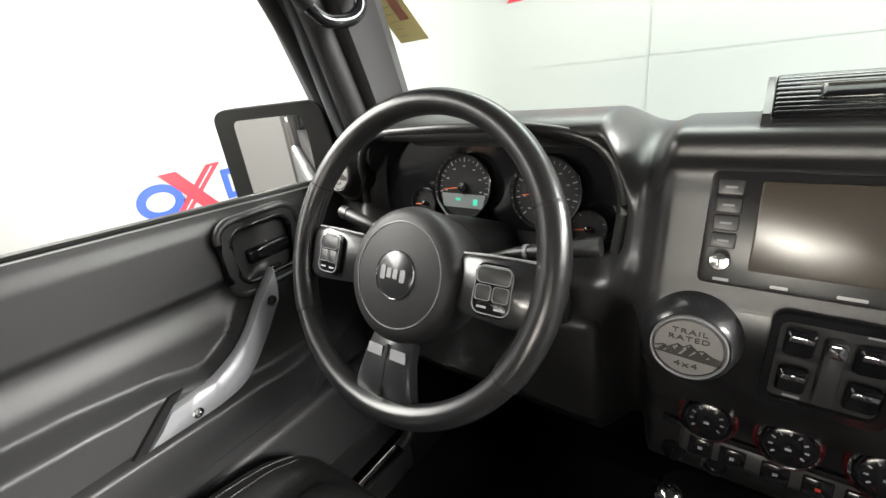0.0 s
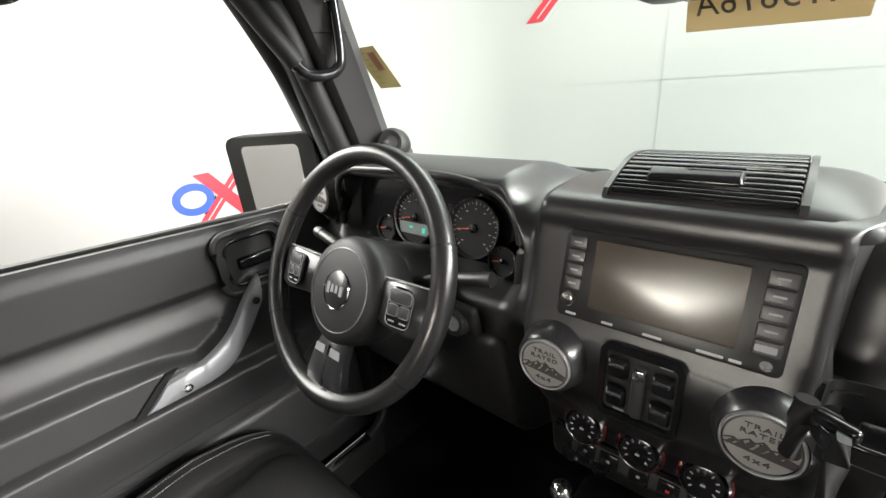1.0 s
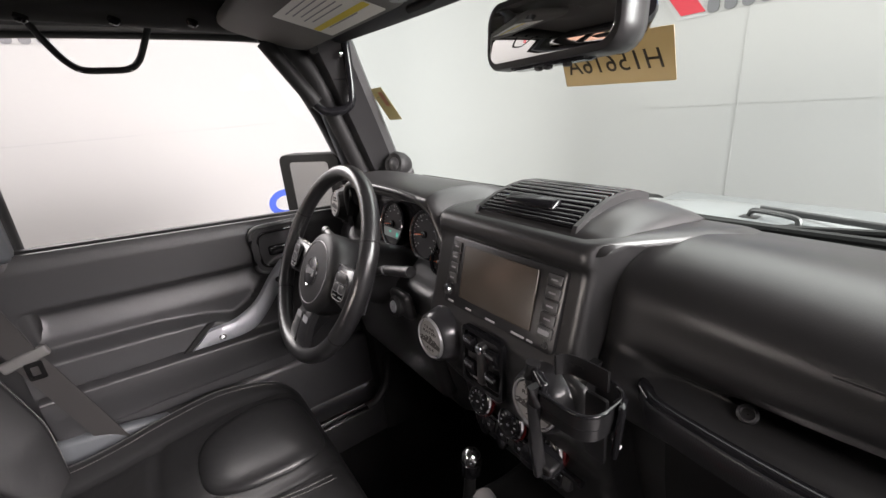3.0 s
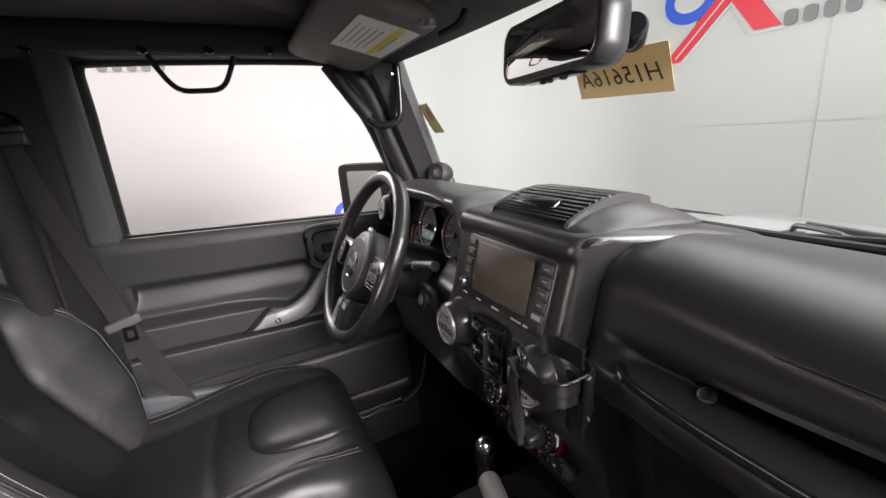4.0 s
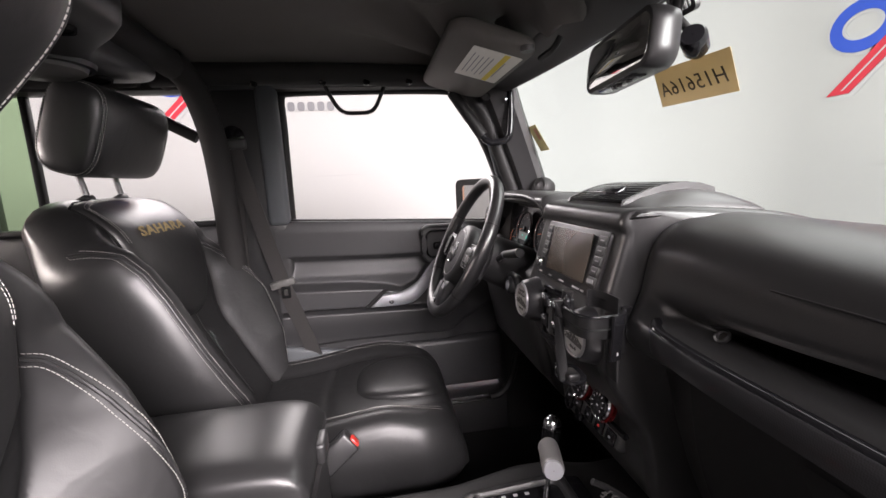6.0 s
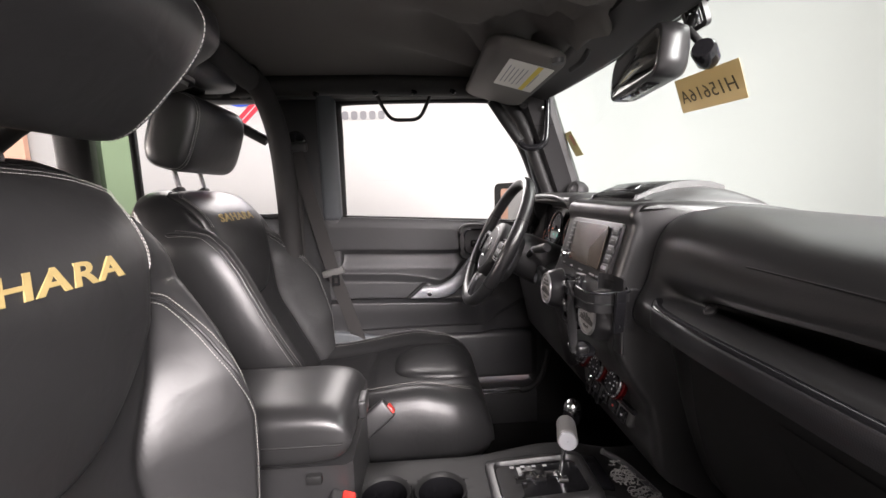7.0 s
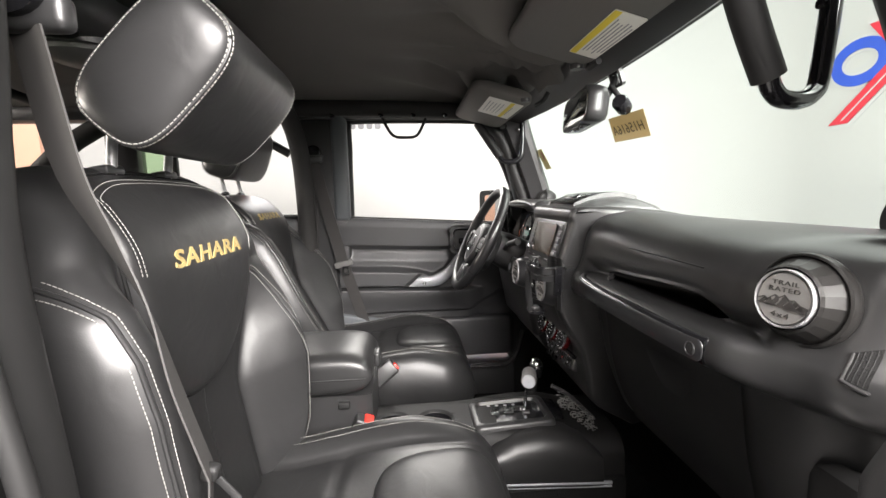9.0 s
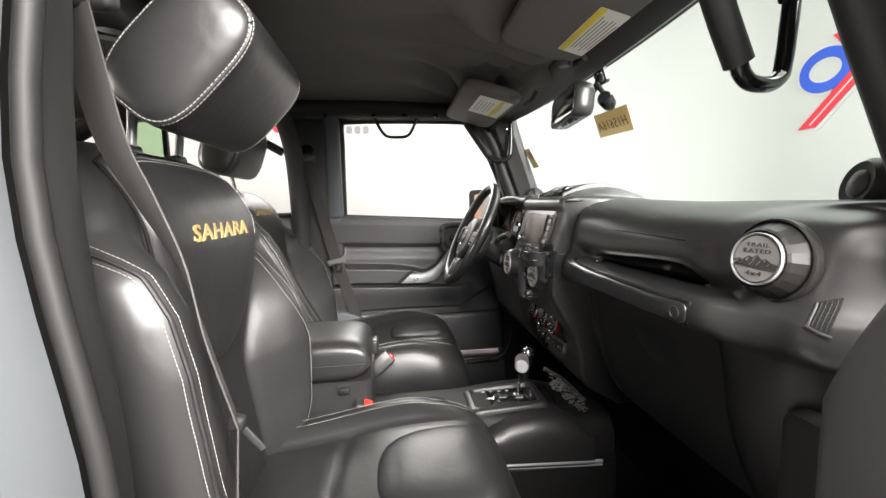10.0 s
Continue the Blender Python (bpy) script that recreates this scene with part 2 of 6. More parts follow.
def rrect(w, h, r, n=5):
    out = []
    for cx, cy, a0 in ((w / 2 - r, h / 2 - r, 0), (r - w / 2, h / 2 - r, 90), (r - w / 2, r - h / 2, 180), (w / 2 - r, r - h / 2, 270)):
        for k in range(n + 1):
            a = radians(a0 + 90 * k / n)
            out.append((cx + r * math.cos(a), cy + r * math.sin(a)))
    return out


def plate(outline, thick, m, edge=0.0):
    """An outline in x, y raised by thick along z, with a softened upper edge, posed by m."""
    cx = sum(p[0] for p in outline) / len(outline)
    cy = sum(p[1] for p in outline) / len(outline)
    w = max(abs(p[0] - cx) for p in outline)
    h = max(abs(p[1] - cy) for p in outline)

    def ring(inset, z):
        return [m @ Vector((cx + (x - cx) * (1 - inset / w), cy + (y - cy) * (1 - inset / h), z)) for x, y in outline]
    rows = [ring(0, 0), ring(0, thick - edge)]
    if edge:
        rows += [ring(edge * 0.3, thick - edge * 0.3), ring(edge, thick)]
    return loft(rows)


def frame_ring(outer, inner, thick, m):
    """A flat frame between two outlines of as many points."""
    rows = [[m @ Vector((x, y, z)) for x, y in o] for o, z in ((outer, 0), (outer, thick), (inner, thick), (inner, 0), (outer, 0))]
    return loft(rows, caps=False)


def letters(text, size, m, depth=0.0008, spacing=1.0, shear=0.0, bold=0.0):
    c = bpy.data.curves.new("letters", "FONT")
    c.body, c.size, c.extrude, c.align_x, c.align_y, c.space_character, c.shear = text, size, depth, "CENTER", "CENTER", spacing, shear
    c.resolution_u, c.offset = 3, bold
    ob = bpy.data.objects.new("letters", c)
    scene.collection.objects.link(ob)
    me = bpy.data.meshes.new_from_object(ob.evaluated_get(bpy.context.evaluated_depsgraph_get()))
    bm = bmesh.new()
    bm.from_mesh(me)
    bpy.data.objects.remove(ob)
    bpy.data.meshes.remove(me)
    bpy.data.curves.remove(c)
    return moved(bm, m)


def ease(a, b, x):
    u = min(1, max(0, (x - a) / (b - a)))
    return u * u * (3 - 2 * u)


def stitches(pts, pitch=0.0050, length=0.0035, width=0.0010, lift=0.0006, up=(0, 0, 1)):
    """A row of thread stitches along points."""
    pts = [Vector(p) for p in pts]
    bm = bmesh.new()
    need = pitch / 2
    for a, b in zip(pts, pts[1:]):
        seg = (b - a).length
        d = (b - a).normalized() if seg > 0 else Vector((1, 0, 0))
        side = d.cross(Vector(up))
        side = side.normalized() if side.length > 1e-4 else Vector((1, 0, 0))
        n = side.cross(d)
        while need < seg:
            c = a + d * need + n * lift
            ring = []
            for s in (-1, 1):
                for q in ((-1, 0), (0, 1), (1, 0), (0, -1)):
                    ring.append(bm.verts.new(c + d * (s * length / 2) + side * (q[0] * width / 2) + n * (q[1] * width / 2)))
            for k in range(4):
                j = (k + 1) % 4
                bm.faces.new((ring[k], ring[j], ring[4 + j], ring[4 + k]))
            bm.faces.new(ring[3::-1])
            bm.faces.new(ring[4:])
            need += pitch
        need -= seg
    return bm


def facing(at, tilt=0.0, turn=0.0):
    """A pose whose x runs to the car's right, y up and z to the rear; tilt leans its face upwards, turn to the right."""
    return Matrix.Translation(at) @ pose(0, 0, 0, 0, 0, turn) @ pose(0, 0, 0, 90 - tilt, 0, 0)


# ---- the studio ----
X0, X1, Y0, Y1, ZC = -2.6, 3.4, -5.0, 2.8, 3.2


def studio_walls():
    r, out = 1.0, []
    for cx, cy, a0 in ((X0 + r, Y1 - r, 180), (X1 - r, Y1 - r, 90), (X1 - r, Y0 + r, 0), (X0 + r, Y0 + r, 270)):
        for k in range(13):
            a = radians(a0 - 90 * k / 12)
            out.append((cx + r * math.cos(a), cy + r * math.sin(a)))
    th = 0.12
    big = [(x + (th if x > 0.4 else -th), y + (th if y > -1 else -th)) for x, y in out]
    rows = [[Vector((x, y, z)) for x, y in o] for o, z in ((big, 0), (big, ZC), (out, ZC), (out, 0), (big, 0))]
    solid("wall_studio", loft(rows, caps=False), WALL, "smooth white curved studio wall round the car", "wall", kind="structure", at=(0, 0, 0))
    solid("floor", box((0.4, -1.1, -0.05), (6.4, 8.2, 0.1)), FLOORWHITE, "pale grey painted studio floor", "floor", kind="structure")
    solid("ceiling", box((0.4, -1.1, ZC + 0.05), (6.4, 8.2, 0.1)), WALL, "white studio ceiling with hidden lamps", "ceiling", kind="structure")
    # panel joints of the walls
    for z, y0, y1 in ((1.56, -0.6, 0.9),):
        solid("trim", box((X0 + 0.001, (y0 + y1) / 2, z), (0.003, y1 - y0, 0.006)), SEAM, "fine horizontal panel joint in the white wall", "wall joint", kind="structure")
    solid("trim", box((0.3, Y1 - 0.001, 1.455), (3.4, 0.003, 0.006)), SEAM, "fine horizontal panel joint in the white wall", "wall joint", kind="structure")
    solid("trim", box((-0.63, Y1 - 0.001, 1.6), (0.006, 0.003, 3.1)), SEAM, "fine upright panel joint in the white wall", "wall joint", kind="structure")
    solid("wall_peach", box((X0 + 0.03, -3.42, 1.3), (0.04, 1.4, 2.6)), PEACH, "peach coloured partition along the side wall", "wall", kind="structure")


def wall_sign(m, s, label):
    """A painted sign: blue ring, red cross with a long leg, blue and grey bars. Drawn in x, y from the long leg's tip."""
    at = m @ Vector((0, 0, 0))
    t = thing("wall_sign", at, label, "sign", "signs on the studio walls")
    z = pose(0, 0, 0.004)

    def ring(cx, cy, rx, ry, w):
        o = [(cx + rx * math.cos(2 * math.pi * k / 32), cy + ry * math.sin(2 * math.pi * k / 32)) for k in range(32)]
        i = [(cx + (rx - w) * math.cos(2 * math.pi * k / 32), cy + (ry - w) * math.sin(2 * math.pi * k / 32)) for k in range(32)]
        return o, i
    sc = Matrix.Diagonal((s, s, 1, 1))
    o, i = ring(0.155, 0.345, 0.165, 0.135, 0.062)
    part("ring", frame_ring(o, i, 0.004, m @ sc @ z), LOGOBLUE, t, "blue ring")
    o2, i2 = ring(0.155, 0.345, 0.182, 0.152, 0.096)
    part("ring_border", frame_ring(o2, i2, 0.002, m @ sc), LOGOEDGE, t)

    def bar(a, b, w, edge=0.0):
        a, b = Vector(a), Vector(b)
        return [tuple(a + Vector((-w / 2 - edge, -edge))), tuple(a + Vector((w / 2 + edge, -edge))), tuple(b + Vector((w / 2 + edge, edge))), tuple(b + Vector((-w / 2 - edge, edge)))]
    part("cross_leg", plate(bar((0.06, 0), (0.62, 0.54), 0.115), 0.005, m @ sc @ z), LOGORED, t, "long red slanting leg")
    part("cross_leg", plate(bar((0.60, 0.09), (0.26, 0.54), 0.13), 0.005, m @ sc @ pose(0, 0, 0.006)), LOGORED, t, "short red slanting leg")
    part("leg_border", plate(bar((0.06, 0), (0.62, 0.54), 0.115, 0.02), 0.002, m @ sc), LOGOEDGE, t)
    part("leg_border", plate(bar((0.60, 0.09), (0.26, 0.54), 0.13, 0.02), 0.002, m @ sc @ pose(0, 0, 0.0015)), LOGOEDGE, t)
    part("leg_line", plate(bar((0.085, 0.02), (0.60, 0.52), 0.012), 0.001, m @ sc @ pose(0, 0, 0.0095)), LOGOEDGE, t)
    for k, w in enumerate((0.17, 0.15, 0.15, 0.12)):
        x = 0.66 + 0.215 * k
        o, i = [(x, 0.22), (x + w, 0.22), (x + w, 0.47), (x, 0.47)], [(x + 0.05, 0.22 + 0.05), (x + w - 0.05, 0.27), (x + w - 0.05, 0.42), (x + 0.05, 0.42)]
        part("blue_block", frame_ring(o, i, 0.004, m @ sc @ z), LOGOBLUE, t)
    for k in range(9):
        x = 0.70 + 0.082 * k + (0.05 if k > 3 else 0)
        part("grey_bar", plate(rrect(0.058, 0.075, 0.02, 3), 0.004, m @ sc @ pose(x, 0.115, 0.004)), LOGOGREY, t)


studio_walls()
FRONTWALL = pose(0, 0, 0, 90, 0, 0)
LEFTWALL = pose(0, 0, 0, 90, 0, 90)
wall_sign(Matrix.Translation((-1.50, Y1 - 0.002, 1.85)) @ FRONTWALL, 1.0, "blue, red and grey sign on the white front wall")
wall_sign(Matrix.Translation((X0 + 0.002, -1.30, 1.96)) @ LEFTWALL, 0.84, "blue, red and grey sign high on the white side wall")
wall_sign(Matrix.Translation((X0 + 0.002, 0.755, 0.79)) @ LEFTWALL, 0.70, "smaller blue and red sign low on the white side wall")


# ---- the car: shell ----
def shell():
    t = thing("vehicle", (0, 0, 0.45), "pale blue off-road car body with open front passenger door", "car")
    part("floor_pan", box((0, -0.45, 0.60), (1.40, 2.5, 0.05), 0.01), CARPET, t, "black carpeted floor")
    part("firewall", box((0, 0.80, 0.98), (1.46, 0.05, 0.80), 0.01), CARPET, t)
    for s in (-1, 1):
        # sills, with a bright scuff strip
        part("sill", box((s * 0.70, 0.0, 0.68), (0.12, 1.30, 0.16), 0.02), PLASTIC, t)
        part("scuff_strip", tube(spline([(s * 0.60, 0.16, 0.768), (s * 0.60, 0.30, 0.768), (s * 0.60, 0.465, 0.768)], 12), 0.008, 10, 1.8), CHROME, t, "bright satin scuff strip")
        part("sill_seal", tube(spline([(s * 0.60, 0.465, 0.768), (s * 0.602, 0.50, 0.774), (s * 0.612, 0.54, 0.81), (s * 0.625, 0.57, 0.90)], 16), 0.012, 10), RUBBER, t)
        part("kick_panel", box((s * 0.69, 0.67, 0.87), (0.12, 0.28, 0.60), 0.02), RUBBER, t)
        # screen pillars: inner trim, foam bar and painted outside
        w = 0.0 if s < 0 else 0.045
        in_a = [(s * (0.640 + w), 0.665, 1.39), (s * (0.628 + w), 0.615, 1.53), (s * (0.615 + w), 0.560, 1.68), (s * (0.61 + w), 0.535, 1.76)]
        bar_a = spline([(s * (0.675 + w), 0.615, 1.36), (s * (0.660 + w), 0.545, 1.54), (s * (0.648 + w), 0.485, 1.68), (s * (0.64 + w), 0.445, 1.76)], 16)
        wide = []
        for p, q in zip(spline(in_a, 16), bar_a):
            wide.append([q + Vector((s * 0.012, 0.012, 0)), q + Vector((-s * 0.012, 0.014, 0)), p.lerp(q, 0.5) + Vector((-s * 0.026, -0.012, 0)), p + Vector((-s * 0.024, -0.014, 0)), p + Vector((-s * 0.036, 0.004, 0)),
                         p + Vector((-s * 0.030, 0.026, 0)), p + Vector((0, 0.045, 0)), q + Vector((s * 0.015, 0.045, 0))])
        part("pillar_trim", loft(wide), PLASTIC, t, "grained grey plastic pillar trim", 35)
        part("trim_joint", tube([p + Vector((0, 0, 0.0)) for p in (wide[9][2] + Vector((0, -0.0006, 0)), wide[9][3] + Vector((0, -0.0006, 0)), wide[9][4] + Vector((-s * 0.0006, 0, 0)))], 0.0013, 6), RUBBER, t)
        part("foam_bar", tube(spline([(s * (0.675 + w), 0.615, 1.36), (s * (0.660 + w), 0.545, 1.54), (s * (0.648 + w), 0.485, 1.68), (s * (0.63 + w), 0.40, 1.765)], 16), 0.022, 14), RUBBER, t, "black padded bar")
        out = 0.0 if s < 0 else 0.05
        part("screen_pillar", tube(spline([(s * (0.742 + out), 0.625, 1.34), (s * (0.722 + out), 0.540, 1.56), (s * (0.708 + out), 0.465, 1.76)], 10), 0.028, 12, 0.9, power=3), PAINT, t, "painted outer pillar")
        if s < 0:
            part("pillar_flange", tube(spline([(-0.705, 0.590, 1.35), (-0.700, 0.560, 1.446), (-0.696, 0.531, 1.55), (-0.692, 0.502, 1.65), (-0.688, 0.472, 1.745)], 14), 0.011, 10), PAINT, t, "painted pillar flange")
        # centre pillars
        if s < 0:
            part("centre_pillar", box((-0.715, -0.215, 1.23), (0.075, 0.185, 1.16), 0.018, 3), PLASTIC, t, "black plastic centre pillar trim")
            part("pillar_edge", box((-0.698, -0.152, 1.58), (0.06, 0.062, 0.42), 0.014, 3), PAINT, t, "painted pillar edge")
        else:
            # the open doorway's rear jamb: dark trim, rubber seal, painted flange and rear door skin
            lean = lambda z: 0.024 * ease(1.44, 1.20, z) + 0.020 * ease(1.45, 1.62, z) - 0.004
            zs = np.linspace(0.66, 1.80, 24)
            part("centre_pillar", loft([[Vector((x, y + lean(z) * 0.6, z)) for x, y in ((0.712, -0.330), (0.712, -0.165), (0.716, -0.153), (0.724, -0.148), (0.750, -0.148), (0.758, -0.154), (0.760, -0.33))] for z in zs]), RUBBER, t, "black plastic centre pillar trim")
            part("pillar_seal", tube([(0.7665, -0.146 + lean(z), z) for z in zs], 0.0075, 10, up=(1, 0, 0)), RUBBER, t, "rubber door seal")
            flank = lambda z: 0.055 * ease(1.62, 1.15, z)
            part("pillar_edge", loft([[Vector((x + (flank(z) if x > 0.79 else 0.4 * flank(z) if x > 0.78 else 0), y + lean(z), z)) for x, y in ((0.772, -0.33), (0.772, -0.160), (0.778, -0.151), (0.788, -0.149), (0.798, -0.156), (0.802, -0.175), (0.802, -0.33))] for z in zs], ), PAINT, t, "painted pillar edge")
        part("lower_pillar", box((s * 0.662, -0.085, 0.935), (0.03, 0.20, 0.085), 0.010, 3, rot=(-10, 0, 0)), PAINT, t, "pale painted lower pillar panel")
        part("rear_pillar", box((s * 0.715, -0.965, 1.25), (0.06, 0.12, 1.05), 0.015), PLASTIC, t)
        part("window_divider", box((s * 0.710, -0.785, 1.58), (0.02, 0.02, 0.38), 0.005), RUBBER, t)
        part("rear_side", box((s * 0.72, -0.62, 1.02), (0.07, 0.64, 0.74), 0.03), DOORSKIN, t, "black rear door panel")
        part("rear_belt_moulding", box((s * 0.70, -0.62, 1.392), (0.05, 0.60, 0.018), 0.006), RUBBER, t)
        part("quarter_side", box((s * 0.72, -1.38, 1.02), (0.07, 0.80, 0.74), 0.03), DOORSKIN, t)
        part("tail_pillar", box((s * 0.69, -1.80, 1.25), (0.10, 0.10, 1.05), 0.02), PLASTIC, t)
        part("side_rail", box((s * 0.70, -0.62, 1.80), (0.07, 2.35, 0.08), 0.02), PLASTIC, t)
        part("door_header", box((s * 0.70, 0.165, 1.785), (0.06, 0.66, 0.05), 0.015), PLASTIC, t)
    part("tailgate", box((0, -1.83, 0.98), (1.30, 0.06, 0.70), 0.02), PLASTIC, t)
    part("rear_header", box((0, -1.83, 1.77), (1.30, 0.06, 0.10), 0.02), PLASTIC, t)
    for x in (-0.22, 0.28):
        part("rear_bar", box((x, -1.80, 1.52), (0.035, 0.04, 0.42), 0.01), RUBBER, t)
    # windscreen frame and cowl
    head = [[Vector((x, y + 0.040 * (1 - (x / 0.62) ** 2), z)) for y, z in ((0.470, 1.85), (0.468, 1.775), (0.500, 1.742), (0.538, 1.728), (0.552, 1.735), (0.562, 1.85))]
            for x in np.linspace(-0.66, 0.66, 25)]
    part("screen_header", loft(head), PLASTIC, t, "dark grey windscreen header trim")
    cowl = [[Vector((x, y + 0.030 * (1 - (x / 0.66) ** 2), z)) for y, z in ((0.715, 1.36), (0.715, 1.378), (0.75, 1.372), (0.80, 1.345), (0.80, 1.30))]
            for x in np.linspace(-0.70, 0.70, 21)]
    part("cowl", loft(cowl), RUBBER, t, "black cowl below the windscreen")
    hood = []
    for y in np.linspace(0.80, 2.15, 14):
        drop = 0.025 + 0.018 * (y - 0.8) + 0.32 * max(0, y - 1.2) ** 1.5
        w = 0.62 - 0.06 * (y - 0.8) / 1.35
        hood.append([Vector((w * u, y, 1.315 - drop - 0.05 * abs(u) ** 4 + 0.012 * ease(0.35, 0.2, abs(u)))) for u in np.linspace(-1, 1, 31)]
                    + [Vector((w * u, y, 1.10)) for u in (1, -1)])
    part("hood", loft(hood), HOODPAINT, t, "white painted hood")
    loop = spline([(0.048, 1.147, 1.285), (0.048, 1.147, 1.303), (0.060, 1.144, 1.312), (0.127, 1.124, 1.312), (0.139, 1.121, 1.303), (0.139, 1.121, 1.285)], 24)
    part("tie_down_loop", tube(loop, 0.006, 8), PLASTIC, t, "grey metal tie-down loop")
    part("tie_down_plate", join(box((0.048, 1.147, 1.292), (0.035, 0.03, 0.012), 0.003), box((0.139, 1.121, 1.292), (0.035, 0.03, 0.012), 0.003)), PLASTIC, t)
    part("bumper_stop", lathe([(0.015, 0), (0.017, 0.012), (0.014, 0.03), (0.004, 0.034)], pose(-0.235, 1.17, 1.272), 16), RUBBER, t)
    part("hood_bar", tube([(0.052, 1.19, 1.306), (0.20, 1.19, 1.300), (0.34, 1.19, 1.296)], 0.007, 10), PLASTIC, t, "grey bar across the hood")
    part("wiper", tube([(0.10, 0.765, 1.385), (0.30, 0.770, 1.388), (0.60, 0.745, 1.384)], 0.006, 8), RUBBER, t)
    part("wiper_arm", tube([(0.08, 0.78, 1.372), (0.30, 0.785, 1.395), (0.34, 0.77, 1.392)], 0.005, 8), RUBBER, t)
    for s in (-1, 1):
        part("fender", box((s * 0.78, 1.55, 1.05), (0.30, 1.2, 0.06), 0.03), RUBBER, t)
    return t


def glazing():
    rows = []
    for k in range(9):
        z = 1.385 + 0.36 * k / 8
        y = 0.688 - 0.365 * (z - 1.385)
        rows.append([Vector((x * (1 - 0.07 * k / 8), y + 0.045 * (1 - (x / 0.68) ** 2), z)) for x in np.linspace(-0.66, 0.66, 23)])
    rows = rows + [[p + Vector((0, 0.005, 0)) for p in r] for r in rows[::-1]]
    t = thing("windscreen", (0, 0.66, 1.385), "clear slightly curved windscreen glass with black edge seal", "windscreen")
    g = part("pane", loft(rows, closed=False), SCREENGLASS, t)
    g.visible_shadow = False
    edge = [rows[k][0] for k in range(9)] + list(rows[8]) + [rows[k][-1] for k in range(8, -1, -1)]
    part("edge_seal", tube(edge, 0.008, 6), RUBBER, t)
    part("base_seal", tube(rows[0], 0.007, 6), RUBBER, t)
    for s in (-1,):
        for y0, y1, name in ((-0.78, -0.335, "rear_side_window"),):
            g = solid(name, box((s * 0.712, (y0 + y1) / 2, 1.575), (0.004, y1 - y0, 0.38)), PANE, "clear rear side window", "car window")
            g.visible_shadow = False
        g = solid("vent_window", box((s * 0.712, -0.85, 1.575), (0.004, 0.11, 0.38)), TINTED, "green tinted fixed vent window", "car window")
        g.visible_shadow = False
        g = solid("quarter_window", box((s * 0.712, -1.37, 1.575), (0.004, 0.70, 0.38)), PANE, "clear rear quarter window", "car window")
        g.visible_shadow = False
    g = solid("rear_side_window", box((0.712, -0.61, 1.575), (0.004, 0.55, 0.38)), TINTED, "lightly tinted rear side window", "car window")
    g.visible_shadow = False
    g = solid("tail_window", box((0, -1.83, 1.53), (1.28, 0.004, 0.40)), PANE, "clear tail window", "car window")
    g.visible_shadow = False


def soft_top():
    t = thing("soft_top", (0, -0.6, 1.72), "black canvas folding soft top, slightly creased", "soft top")
    rows = []
    for j in range(61):
        y = 0.56 - 2.42 * j / 60
        row = []
        for i in range(49):
            x = -0.70 + 1.40 * i / 48
            edge = ease(0.50, 0.70, abs(x))
            z = 1.852 - 0.045 * edge - 0.040 * ease(0.25, 0.50, y)
            z -= 0.006 * math.sin(7 * x + 3 * y) * (1 - edge)
            near = ease(0.05, 0.45, y)
            for fx, fy, folds in ((-0.62, 0.52, (-8, -22, -37, -55)), (0.02, 0.60, (-70, -95, -118, -140)), (0.62, 0.52, (-160, -140, -120))):
                r, th = math.hypot(x - fx, y - fy), math.degrees(math.atan2(y - fy, x - fx))
                for q, f in enumerate(folds):
                    off = (th - f - 14 * r * math.sin(3 * q + 1)) / (5.5 + q)
                    z -= (0.064 - 0.006 * q) * (math.exp(-off * off) - 0.45 * math.exp(-(off - 1.6) ** 2)) * ease(0.04, 0.16, r) * ease(0.66, 0.28, r)
            z += 0.012 * near * noise.noise(Vector((x * 6 + 2 * y, y * 9, 1.3))) - 0.040 * near * max(0, 0.25 - abs(noise.noise(Vector((x * 9 + y * 6, y * 5, 4.1)))))
            row.append(Vector((x, y, z)))
        rows.append(row)
    rows += [[p + Vector((0, 0, 0.012)) for p in r] for r in rows[::-1]]
    part("canvas", loft(rows, closed=False), CANVAS, t, "black canvas lining", smooth=80)
    for y in (-0.40, -1.15):
        part("bow", tube(spline([(-0.66, y, 1.775), (-0.5, y, 1.815), (0, y, 1.828), (0.5, y, 1.815), (0.66, y, 1.775)], 20), 0.016, 10), RUBBER, t)
    for s in (-1, 1):
        part("flap", box((s * 0.47, 0.455, 1.780), (0.22, 0.10, 0.012), 0.005, rot=(-9, s * 4, 0)), CANVAS, t)
    return t


